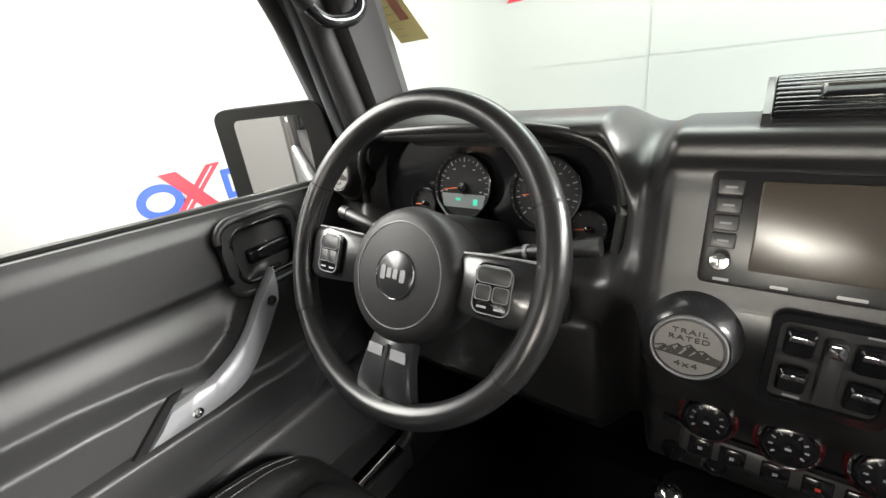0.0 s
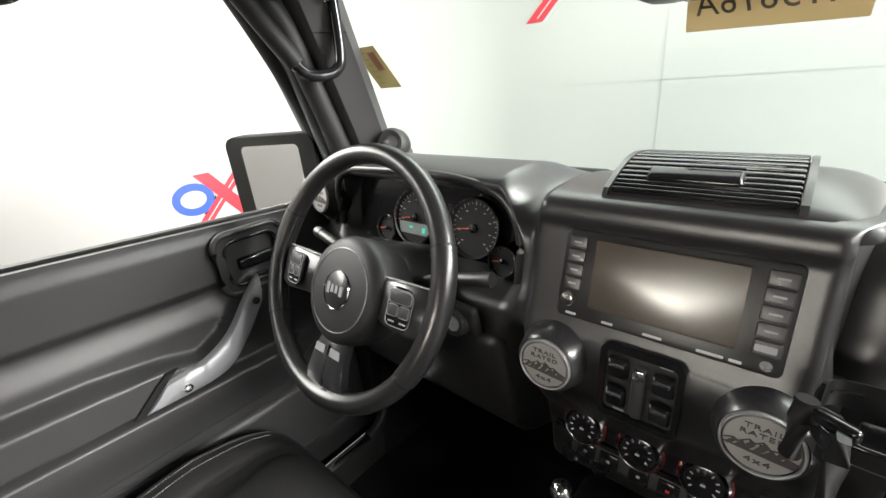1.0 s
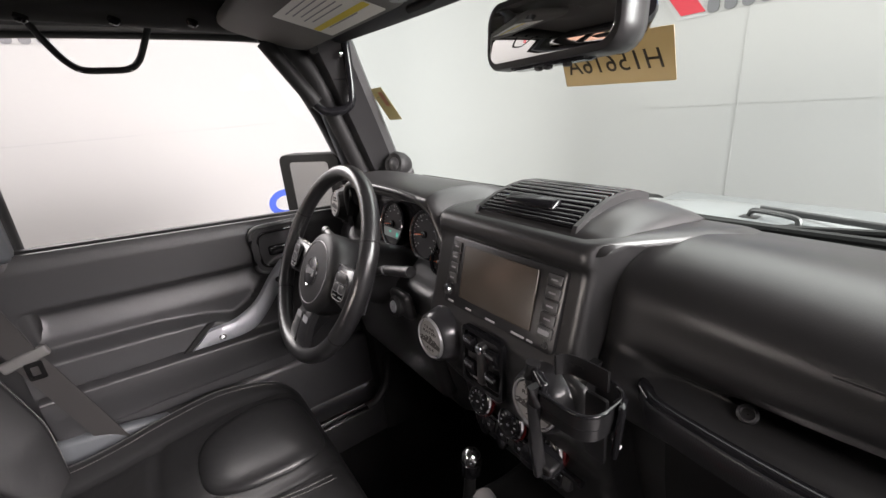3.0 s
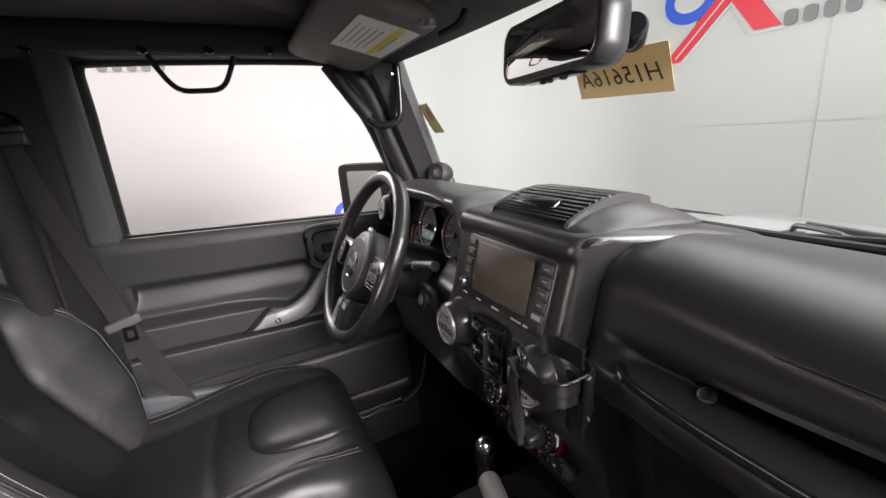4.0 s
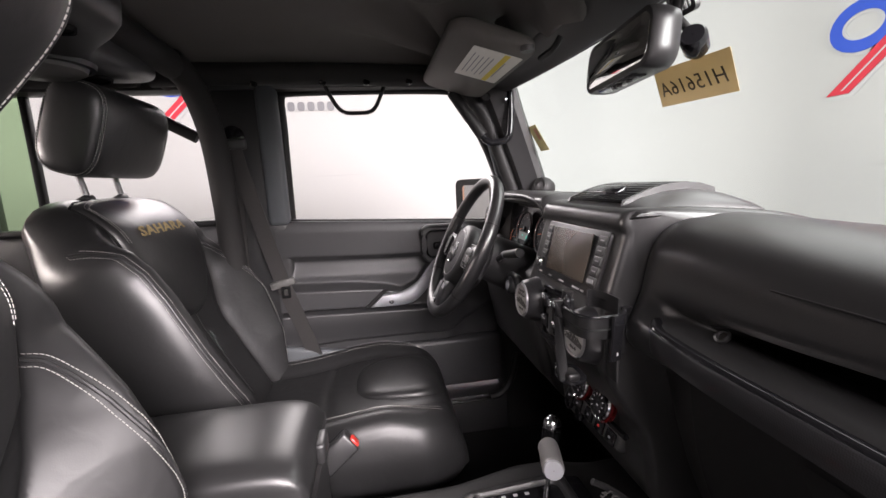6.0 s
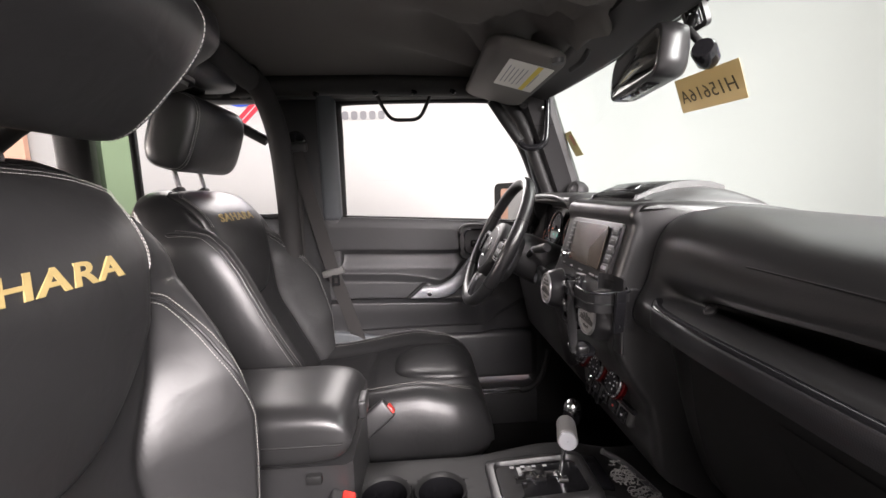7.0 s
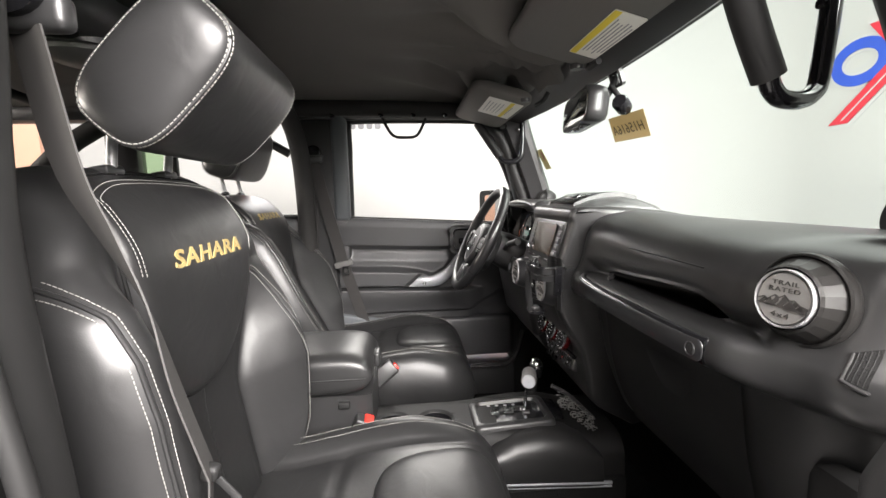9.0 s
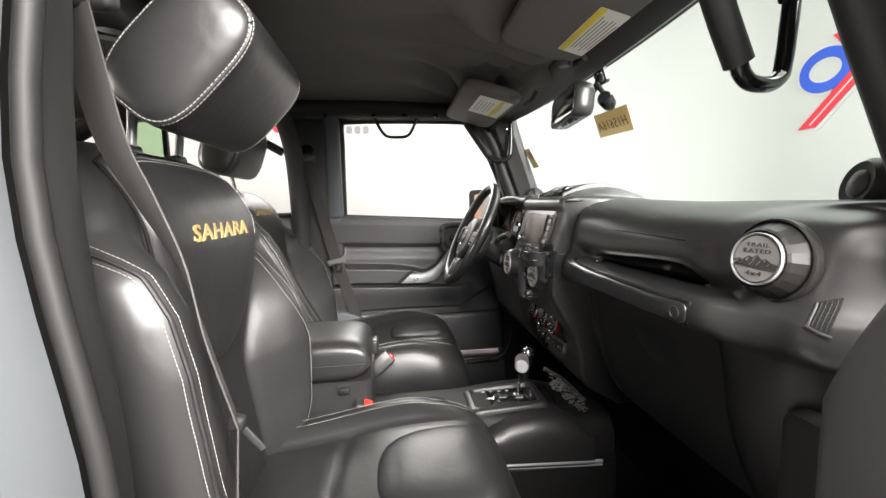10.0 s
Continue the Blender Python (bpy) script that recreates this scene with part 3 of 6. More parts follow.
def sport_bar():
    t = thing("sport_bar", (0, -0.30, 0.63), "black padded tubular roll bar with overhead speaker pod", "roll bar")
    for s in (-1, 1):
        part("side_bar", tube(spline([(s * 0.615, 0.50, 1.765), (s * 0.625, 0.30, 1.782), (s * 0.63, 0.0, 1.795), (s * 0.625, -0.25, 1.795), (s * 0.61, -0.42, 1.79)], 24), 0.030, 14), PADDING, t, "padded side bar")
        part("hoop", tube(spline([(s * 0.64, -0.27, 0.63), (s * 0.64, -0.28, 1.25), (s * 0.635, -0.29, 1.60), (s * 0.61, -0.32, 1.76), (s * 0.54, -0.34, 1.81)], 26), 0.034, 14), PADDING, t)
        part("strut", tube([(s * 0.63, -0.33, 1.63), (s * 0.60, -0.60, 1.79)], 0.016, 12), RUBBER, t)
        part("rear_leg", tube(spline([(s * 0.60, -0.45, 1.79), (s * 0.60, -0.90, 1.76), (s * 0.60, -1.25, 1.50), (s * 0.60, -1.45, 1.0)], 18), 0.032, 12), PADDING, t)
        for y in (0.02, 0.14, 0.26, -0.16):
            part("snap", lathe([(0.001, 0.0), (0.009, 0.0), (0.010, 0.006), (0.006, 0.012), (0.001, 0.013)], pose(s * 0.60, y, 1.768, 180 + s * 20, 0, 0), 14), GLOSS, t)
    part("cross_bar", tube(spline([(-0.56, -0.34, 1.80), (0, -0.345, 1.815), (0.56, -0.34, 1.80)], 12), 0.034, 14), PADDING, t)
    pod = []
    for x in np.linspace(-0.56, 0.56, 57):
        e = (1 - (abs(x) / 0.57) ** 8) ** 0.5
        # the front edge falls back and the underside rises beyond the openings
        fore, rear = -0.215 - 0.125 * ease(0.08, 0.26, abs(x)), -0.52
        cy, hy = (fore + rear) / 2, (fore - rear) / 2
        cz, hz = 1.765 + 0.012 * ease(0.30, 0.50, abs(x)), 0.050 - 0.012 * ease(0.30, 0.50, abs(x))
        pod.append([Vector((x, cy + hy * e * math.copysign(abs(math.cos(a)) ** 0.6, math.cos(a)), cz + hz * e * math.copysign(abs(math.sin(a)) ** 0.6, math.sin(a)))) for a in np.linspace(0, 2 * math.pi, 25)[:-1]])
    p = part("speaker_pod", loft(pod), DOORSKIN, t, "moulded dark grey overhead speaker pod")
    for q in (-1, 1):
        m = pose(q * 0.225, -0.425, 1.7155, 180, 0, 0)
        part("speaker_ring", lathe([(0.082, -0.004), (0.080, 0.005), (0.072, 0.006), (0.068, 0.001)], m, 40), PLASTIC, p)
        part("speaker_grille", lathe([(0.071, 0.0), (0.066, 0.012), (0.050, 0.019), (0.001, 0.023)], m, 40), TRIM, p, "grey domed speaker grille")
        for x, y, r in ((0.052, -0.282, 0.018), (0.335, -0.405, 0.030)) if q < 0 else ((0.018, -0.268, 0.028), (0.335, -0.405, 0.030)):
            # a flush black disc stands in for the shade inside each hole
            part("pod_opening", lathe([(r * 1.18, -0.003), (r * 1.12, 0.004), (r, 0.003), (r * 0.94, -0.010), (r * 0.9, 0.0005), (0.001, 0.0005)], pose(q * x, y, 1.7155, 180, 0, 0), 30), CARPET, p, "round opening, its inner shade drawn as a black disc")
    return t


def grab_handle(s):
    """Bent steel handle at a screen pillar."""
    t = thing("grab_handle", (s * 0.60, 0.50, 1.58), "black bent steel grab handle bolted to the screen pillar", "grab handle", "pillar grab handles")
    low = 0.0 if s < 0 else -0.030
    pts = [(s * 0.585, 0.545, 1.755), (s * 0.580, 0.552, 1.72), (s * 0.575, 0.548, 1.62), (s * 0.578, 0.535, 1.592), (s * 0.585, 0.505, 1.585), (s * 0.592, 0.478, 1.592), (s * 0.600, 0.455, 1.625), (s * 0.612, 0.385, 1.735), (s * 0.618, 0.365, 1.762)]
    fore = 0.0 if s < 0 else 0.022
    pts = [(x, y + fore, z + low * ease(1.74, 1.64, z)) for x, y, z in pts]
    part("bar", tube(spline(pts, 60), 0.0100, 12), GLOSS, t)
    part("grip", tube(spline([(s * 0.595, 0.468 + fore, 1.606 + low), (s * 0.604, 0.430 + fore, 1.664 + low * 0.8), (s * 0.614, 0.385 + fore, 1.735)], 14), 0.0170 if s < 0 else 0.0165, 14), RUBBER, t, "rubber covered grip")
    part("bracket", box((s * 0.592, 0.556, 1.706), (0.022, 0.018, 0.030), 0.004), PLASTIC, t)
    part("bolt", lathe([(0.001, 0), (0.0075, 0), (0.0075, 0.004), (0.005, 0.006), (0.001, 0.006)], facing((s * 0.578, 0.538, 1.706)), 12), CHROME, t)
    part("bolt", lathe([(0.001, 0), (0.006, 0), (0.006, 0.003), (0.001, 0.004)], facing((s * 0.585, 0.555, 1.655)), 12), GLOSS, t)
    return t


def tweeter(s):
    out = 0.0 if s < 0 else 0.055
    t = thing("tweeter", (s * 0.565, 0.625, 1.405), "small round black dash-top tweeter", "speaker", "tweeters")
    part("pod", lathe([(0.001, -0.03), (0.028, -0.03), (0.033, -0.015), (0.033, 0.004), (0.027, 0.012), (0.020, 0.010), (0.001, 0.009)], facing((s * (0.570 + out), 0.640, 1.445 - out * 0.3), 15, s * -20), 28), RUBBER, t)
    part("foot", box((s * (0.575 + out), 0.655, 1.418 - out * 0.3), (0.055, 0.055, 0.035), 0.012, 3), PLASTIC, t)
    part("dome", lathe([(0.001, 0.016), (0.010, 0.015), (0.017, 0.011), (0.018, 0.006)], facing((s * (0.570 + out), 0.640, 1.445 - out * 0.3), 15, s * -20), 24), PLASTIC, t)


# ---- doors ----
def door(s, swing):
    """A front door with its inner skin; s is the side, swing the degrees by which it stands open."""
    hinge = Vector((s * 0.76, 0.60, 0.80))
    word = "closed" if swing == 0 else "wide open"
    t = thing("side_door", hinge, f"{word} car door with black moulded inner panel", "car door", "front doors")
    turn = Matrix.Translation(hinge) @ pose(0, 0, 0, 0, 0, s * swing) @ Matrix.Translation(-hinge)

    def P(name, bm, material, parent=t, label="", smooth=40):
        return part(name, moved(bm, turn), material, parent, label, smooth)

    def skin(y, z):
        """How far the inner panel stands from the centre line: upper band, hollow, arm rest, lower panel."""
        q = z + 0.035 * (min(y, 0.22) + 0.13)
        hollow = ease(-0.160, -0.118, y) * ease(0.30, 0.255, y)
        x = 0.676 + 0.004 * ease(1.345, 1.375, z) + 0.016 * ease(1.274, 1.252, q) * hollow
        x -= 0.012 * ease(1.250, 1.200, q) * hollow
        # the arm rest's ledge, dipping and then climbing with the pull
        rim = np.interp(y, (-0.17, 0.06, 0.15, 0.205, 0.25, 0.30, 0.34), (1.186, 1.176, 1.160, 1.143, 1.168, 1.226, 1.262))
        foot = np.interp(y, (-0.17, 0.10, 0.203, 0.245, 0.287, 0.33), (1.103, 1.098, 1.096, 1.108, 1.149, 1.202))
        soft = 0.022 - 0.012 * ease(0.05, 0.16, y)
        x -= 0.034 * ease(rim + 0.004, rim - soft, z) * ease(foot - 0.005, foot + 0.004, z) * ease(0.345, 0.315, y)
        x -= 0.028 * ease(1.100, 1.086, q) * ease(0.42, 0.34, y)
        x += 0.016 * ease(1.07, 0.985, z)
        x += 0.020 * ease(0.992, 0.982, z + 0.05 * max(0, 0.02 - y) - 0.6 * max(0, y - 0.36))
        return x
    top = lambda y: 1.363 - 0.060 * (y - 0.17)
    rows = []
    deep = 0.0 if s < 0 else 0.072
    for j in range(131):
        z = 0.955 + (1.383 - 0.955) * j / 130
        over = max(0, z - 1.245)
        cut = 0.0 if s < 0 else 0.42 * over + 1.4 * over ** 2 - 0.011
        row = []
        for k in range(81):
            y = -0.168 + (0.713 - cut) * k / 80
            drop = (top(y) - 1.383) * min(1, max(0, (z - 1.24) / 0.143)) if s < 0 else 0.0
            row.append(Vector((s * (skin(y, z) - deep + (0 if s < 0 else 0.010 * ease(0.012, 0.0, 0.545 - cut - y))), y, z + drop)))
        rows.append(row)
    back = [[Vector((s * 0.735, p.y, p.z)) for p in r] for r in rows[::-1]]
    P("inner_panel", loft(rows + back, closed=False), DOORSKIN, t, "black grained moulded panel", 60)
    P("lower_panel", box((s * 0.705, 0.19, 0.865), (0.05, 0.70, 0.175), 0.02, 3), DOORSKIN)
    P("outer_skin", box((s * 0.752, 0.19, 1.055), (0.03, 0.72, 0.55), 0.012, 3), PAINT, t, "pale blue painted skin")
    P("belt_seal", tube([(s * 0.703, y, top(y) + 0.001) for y in (-0.165, 0.0, 0.20, 0.38, 0.545)], 0.006, 8, 1.6), RUBBER)
    # window frame and glass
    P("window_frame", tube(spline([(s * 0.715, -0.125, 1.365), (s * 0.712, -0.122, 1.60), (s * 0.708, -0.118, 1.745), (s * 0.707, -0.095, 1.762), (s * 0.706, 0.15, 1.765), (s * 0.706, 0.395, 1.760), (s * 0.707, 0.425, 1.742), (s * 0.714, 0.512, 1.58), (s * 0.725, 0.606, 1.350)], 70), 0.014, 10, 1.2), RUBBER, t, "black rubber window frame")
    g = P("window_glass", loft([[Vector((s * x, y, z)) for x, y, z in r] for r in (
        ((0.7205, -0.12, 1.335), (0.7205, 0.60, 1.335)), ((0.712, -0.12, 1.76), (0.712, 0.42, 1.76)),
        ((0.715, -0.12, 1.76), (0.715, 0.42, 1.76)), ((0.7235, -0.12, 1.37), (0.7235, 0.60, 1.37)), ((0.7205, -0.12, 1.335), (0.7205, 0.60, 1.335)))], closed=False), PANE)
    g.visible_shadow = False
    # arm rest pull: a silver face with a slanted rear end
    under = spline([(0.100, 1.0975, 0), (0.150, 1.0965, 0), (0.203, 1.097, 0), (0.245, 1.109, 0), (0.287, 1.150, 0), (0.325, 1.200, 0)], 30)
    upper = spline([(0.143, 1.136, 0), (0.175, 1.139, 0), (0.205, 1.142, 0), (0.252, 1.169, 0), (0.298, 1.223, 0), (0.332, 1.256, 0)], 30)
    face = []
    for k, (q0, q1) in enumerate(zip(under, upper)):
        x = 0.6385 - deep + 0.010 * max(0, k / 29 - 0.7)
        face.append([Vector((s * (x + d), *(q0.lerp(q1, f)).xy)) for f, d in ((0, 0.012), (0.02, 0.002), (0.10, -0.002), (0.5, -0.005), (0.90, -0.002), (0.98, 0.002), (1, 0.012))])
    P("pull_wedge", loft([[Vector((s * (0.6415 - deep + d), y + e, z)) for e, d in ((-0.006, 0.004), (-0.004, -0.001), (0.012, -0.001), (0.014, 0.004))] for y, z in ((0.088, 1.0985), (0.131, 1.137), (0.150, 1.152))]), RUBBER, t, "black slanted wedge")
    pull = P("pull_face", loft(face), SATIN, t, "satin silver pull face")
    for y, z, r in ((0.165, 1.113, 0.0075), (0.312, 1.212, 0.0065)):
        P("bolt", lathe([(0.001, 0), (r, 0), (r, 0.003), (r * 0.6, 0.0035), (r * 0.5, 0.0015), (0.001, 0.0015)], Matrix.Translation((s * (0.6345 - deep), y, z)) @ pose(0, 0, 0, 0, -s * 90, 0), 18), CHROME if r > 0.007 else PLASTIC, pull)
    # release lever in its bowl
    bowl = Matrix.Translation((s * 0.684, 0.340, 1.282)) @ pose(0, 0, 0, 0, -s * 90, 0) @ pose(0, 0, 0, 0, 0, 90)
    o, i = rrect(0.130, 0.115, 0.026), rrect(0.100, 0.086, 0.020)
    rim = P("release_bezel", frame_ring(o, i, 0.024, bowl), PLASTIC, t, "black release bezel")
    P("bezel_lip", tube([bowl @ Vector((x, y, 0.020)) for x, y in o] + [bowl @ Vector((*o[0], 0.020))], 0.0065, 10), PLASTIC, rim, "rounded shiny lip")
    P("bezel_lip", tube([bowl @ Vector((x, y, 0.021)) for x, y in i] + [bowl @ Vector((*i[0], 0.021))], 0.004, 10), GLOSS, rim)
    P("release_bowl", plate(rrect(0.104, 0.090, 0.020), 0.003, bowl), RUBBER, rim)
    P("release_lever", box((s * 0.672, 0.350, 1.275), (0.014, 0.075, 0.024), 0.006, 3), GLOSS, rim, "black release lever")
    P("lock_knob", box((s * 0.674, 0.352, 1.240), (0.010, 0.026, 0.012), 0.003), GLOSS, rim)
    return t


def wing_mirror():
    t = thing("wing_mirror", (-0.86, 0.60, 1.27), "black square wing mirror on the closed door", "wing mirror")
    m = Matrix.Translation((-0.814, 0.505, 1.384)) @ pose(0, 0, 0, 0, 0, 28.7) @ pose(0, 0, 0, 90, 0, 0)
    part("housing", loft([[m @ Vector((x * k, y * k, z)) for x, y in rrect(0.218, 0.195, 0.024)] for k, z in ((0.95, 0.012), (1.0, 0.008), (1.0, -0.03), (0.96, -0.07), (0.80, -0.11), (0.5, -0.13))]), MATT, t, "black plastic housing")
    part("bezel", frame_ring(rrect(0.215, 0.192, 0.022), rrect(0.142, 0.152, 0.012), 0.016, m), MATT, t)
    part("mirror_glass", plate(rrect(0.146, 0.156, 0.012), 0.003, m @ pose(0, 0, 0.012)), MIRROR, t, "mirror glass")
    part("arm", box((-0.77, 0.565, 1.36), (0.10, 0.05, 0.08), 0.015, 3), RUBBER, t)


shell()
glazing()
soft_top()
sport_bar()
for side in (-1, 1):
    grab_handle(side)
    tweeter(side)
door(-1, 0)
door(1, 72)
wing_mirror()


# ---- dashboard ----
# profiles from the windscreen down to the footwell, as (y, z): passenger side with its opening, the same without, centre stack, driver side
DH = [(.735, 1.385), (.700, 1.402), (.640, 1.412), (.585, 1.411), (.540, 1.402), (.508, 1.386), (.489, 1.363), (.484, 1.342), (.481, 1.324), (.489, 1.3155), (.59, 1.312), (.59, 1.270),
      (.503, 1.290), (.490, 1.3000), (.455, 1.2885), (.449, 1.261), (.466, 1.246), (.505, 1.238), (.520, 1.200), (.534, 1.120), (.560, 1.040), (.60, .970), (.66, .950)]
DP = [(.735, 1.385), (.700, 1.402), (.640, 1.412), (.585, 1.411), (.540, 1.402), (.509, 1.387), (.491, 1.364), (.484, 1.344), (.4800, 1.330), (.4780, 1.3225), (.4760, 1.3160), (.4735, 1.3095),
      (.470, 1.302), (.464, 1.292), (.458, 1.280), (.456, 1.256), (.472, 1.238), (.508, 1.224), (.522, 1.180), (.534, 1.120), (.560, 1.040), (.60, .970), (.66, .950)]
DC = [(.735, 1.385), (.700, 1.405), (.640, 1.420), (.580, 1.427), (.520, 1.431), (.482, 1.430), (.465, 1.423), (.460, 1.408), (.464, 1.394), (.458, 1.372), (.452, 1.350), (.445, 1.326),
      (.438, 1.303), (.432, 1.287), (.428, 1.275), (.425, 1.245), (.432, 1.200), (.458, 1.150), (.484, 1.110), (.490, 1.085), (.497, 1.060), (.515, .985), (.60, .930)]
DD = [(.735, 1.385), (.700, 1.405), (.640, 1.428), (.585, 1.440), (.535, 1.442), (.500, 1.438), (.484, 1.428), (.492, 1.416), (.540, 1.408), (.548, 1.395), (.552, 1.380), (.550, 1.335),
      (.545, 1.290), (.520, 1.277), (.500, 1.268), (.470, 1.255), (.460, 1.225), (.462, 1.175), (.465, 1.130), (.478, 1.090), (.490, 1.050), (.535, .970), (.62, .930)]


def dash_section(x):
    """Driver side and centre stack; ends at the centre frame's right edge."""
    d = ease(-0.615, -0.545, x) * ease(-0.160, -0.205, x)
    c = ease(-0.158, -0.128, x)
    p = max(0, 1 - c - d)
    bulge = 0.046 * ease(0.50, 0.65, abs(x)) + 0.050 * ease(0.670, 0.735, abs(x)) ** 1.5
    turn = 1 - math.sqrt(max(0, 1 - max(0, (x - 0.122) / 0.013) ** 2))
    out = []
    for i, (a, b, e) in enumerate(zip(DP, DC, DD)):
        y, z = (p * a[k] + c * b[k] + d * e[k] for k in (0, 1))
        if 4 <= i <= 20:
            y += bulge
        # rounded right edge; the top deck runs further to the right than the face
        y += 0.011 * turn * ease(3.5, 6.5, i)
        z -= 0.010 * turn * ease(6.5, 3.5, i)
        end = 0.215 if i < 3 else 0.190 if i == 3 else 0.164 if i == 4 else 0.146 if i == 5 else 0.138 if i < 14 else 0.158
        if i < 2:
            y += 0.012 * (1 - (x / 0.7) ** 2) - 0.012
        out.append((x if x < 0.06 else 0.06 + (x - 0.06) * (end - 0.06) / 0.075, y, z))
    return spline(out, 111)


# where the opening's mouth is closed
SHUT = {9: (.4865, 1.3105), 10: (.4885, 1.3075), 11: (.4895, 1.3060), 12: (.4900, 1.3045), 13: (.4870, 1.3000)}


def pad_section(x):
    """Passenger side, with a rounded left end and the opening above the grab bar."""
    deep = ease(0.258, 0.318, x) * ease(0.566, 0.520, x)
    grip = ease(0.160, 0.235, x) * ease(0.636, 0.590, x)
    bulge = 0.040 * ease(0.575, 0.690, x) + 0.050 * ease(0.670, 0.735, x) ** 1.5
    turn = 1 - math.sqrt(max(0, 1 - max(0, (0.172 - x) / 0.032) ** 2))
    out = []
    for i, (o, a) in enumerate(zip(DH, DP)):
        shut = SHUT.get(i, o)
        y, z = (a[k] + (shut[k] - a[k]) * grip + (o[k] - shut[k]) * deep for k in (0, 1))
        if 4 <= i <= 20:
            y += bulge
        if 7 <= i <= 10:
            z += 0.010 * ease(0.30, 0.50, x) * deep
        y += 0.016 * turn * ease(2.5, 6.5, i)
        z += (0.013 * ease(0.42, 0.20, x) - 0.006 * turn) * ease(8.5, 5.5, i) * ease(1.5, 3.5, i)
        if i < 2:
            y += 0.012 * (1 - (x / 0.7) ** 2) - 0.012
        out.append((x, y, z))
    return spline(out, 111)


def badge_vent(at, r, parent, tilt=6, turn=0, wide=False):
    """A round gloss black air vent with a silver engraved disc."""
    m = facing(at, tilt, turn)
    if wide:
        body = [(r * 1.3, -0.065), (r * 1.52, -0.034), (r * 1.57, -0.027), (r * 1.53, -0.021), (r * 1.46, -0.020), (r * 1.27, -0.010), (r * 1.17, -0.003), (r * 1.09, 0.0), (r * 1.0, -0.004), (0.001, -0.004)]
    else:
        body = [(r * 1.0, -0.060), (r * 1.40, -0.055), (r * 1.42, -0.044), (r * 1.36, -0.028), (r * 1.16, -0.004), (r * 1.04, 0.0), (r * 1.0, -0.006), (0.001, -0.006)]
    ring = part("air_vent", lathe(body, m, 22 if wide else 48), VENTBLACK if wide else CARBON, parent, "round gloss black air vent", 12 if wide else 40)
    if wide:
        part("vent_collar", lathe([(r * 1.50, -0.034), (r * 1.62, -0.030), (r * 1.64, -0.025), (r * 1.60, -0.0195), (r * 1.53, -0.018), (r * 1.49, -0.022)], m, 48), VENTBLACK, ring, "rounded outer collar")
    disc = part("vent_disc", lathe([(r * 0.99, -0.006), (r * 0.88, 0.0008), (r * 0.86, 0.0018), (0.001, 0.0018)], m, 48), BADGE, ring, "silver engraved disc")
    part("disc_rim", lathe([(r * 1.0, -0.004), (r * 1.0, 0.0015), (r * 0.975, 0.0034), (r * 0.945, 0.0032), (r * 0.92, 0.0012)], m, 48), RING, disc, "bright rim")
    up = m @ pose(0, 0, 0.0022)
    wider = Matrix.Diagonal((1.45, 1, 1, 1))
    bits = [letters("TRAIL", r * 0.215, up @ pose(0, r * 0.52, 0) @ wider, 0.0004, 1.15), letters("RATED", r * 0.215, up @ pose(0, r * 0.29, 0) @ wider, 0.0004, 1.15),
            letters("4x4", r * 0.25, up @ pose(0, -r * 0.56, 0) @ wider, 0.0004, 1.2)]
    # a mountain ridge: crest lines, slanted shaded gullies and a dark foot
    crest = [(-0.84, -0.10), (-0.62, -0.02), (-0.50, -0.08), (-0.26, 0.10), (-0.12, 0.02), (0.06, 0.15), (0.24, -0.01), (0.40, 0.03), (0.60, -0.10), (0.84, -0.16)]
    for (xa, ya), (xb, yb) in zip(crest, crest[1:]):
        w = 0.035 if yb > ya else 0.075
        bits.append(plate([(xa * r, (ya - w) * r), (xb * r, (yb - w) * r), (xb * r, yb * r), (xa * r, ya * r)], 0.0006, up))
    for xa, ya, xb, w in ((-0.60, -0.04, -0.80, 0.07), (-0.40, -0.02, -0.58, 0.10), (-0.20, 0.05, -0.42, 0.14), (0.08, 0.12, -0.16, 0.17), (0.28, -0.03, 0.06, 0.15), (0.44, 0.0, 0.26, 0.13), (0.62, -0.11, 0.46, 0.15)):
        bits.append(plate([(xb * r, -0.27 * r), ((xb + w) * r, -0.30 * r), ((xa + w * 0.7) * r, (ya - 0.12) * r), (xa * r, ya * r)], 0.0006, up))
    bits.append(plate([(-0.84 * r, -0.27 * r), (-0.84 * r, -0.24 * r), (0.10 * r, -0.25 * r), (0.82 * r, -0.20 * r), (0.80 * r, -0.37 * r), (0.30 * r, -0.35 * r)][::-1], 0.0006, up))
    part("engraving", join(*bits), ENGRAVE, ring, "dark engraved lettering and hills")
    return ring


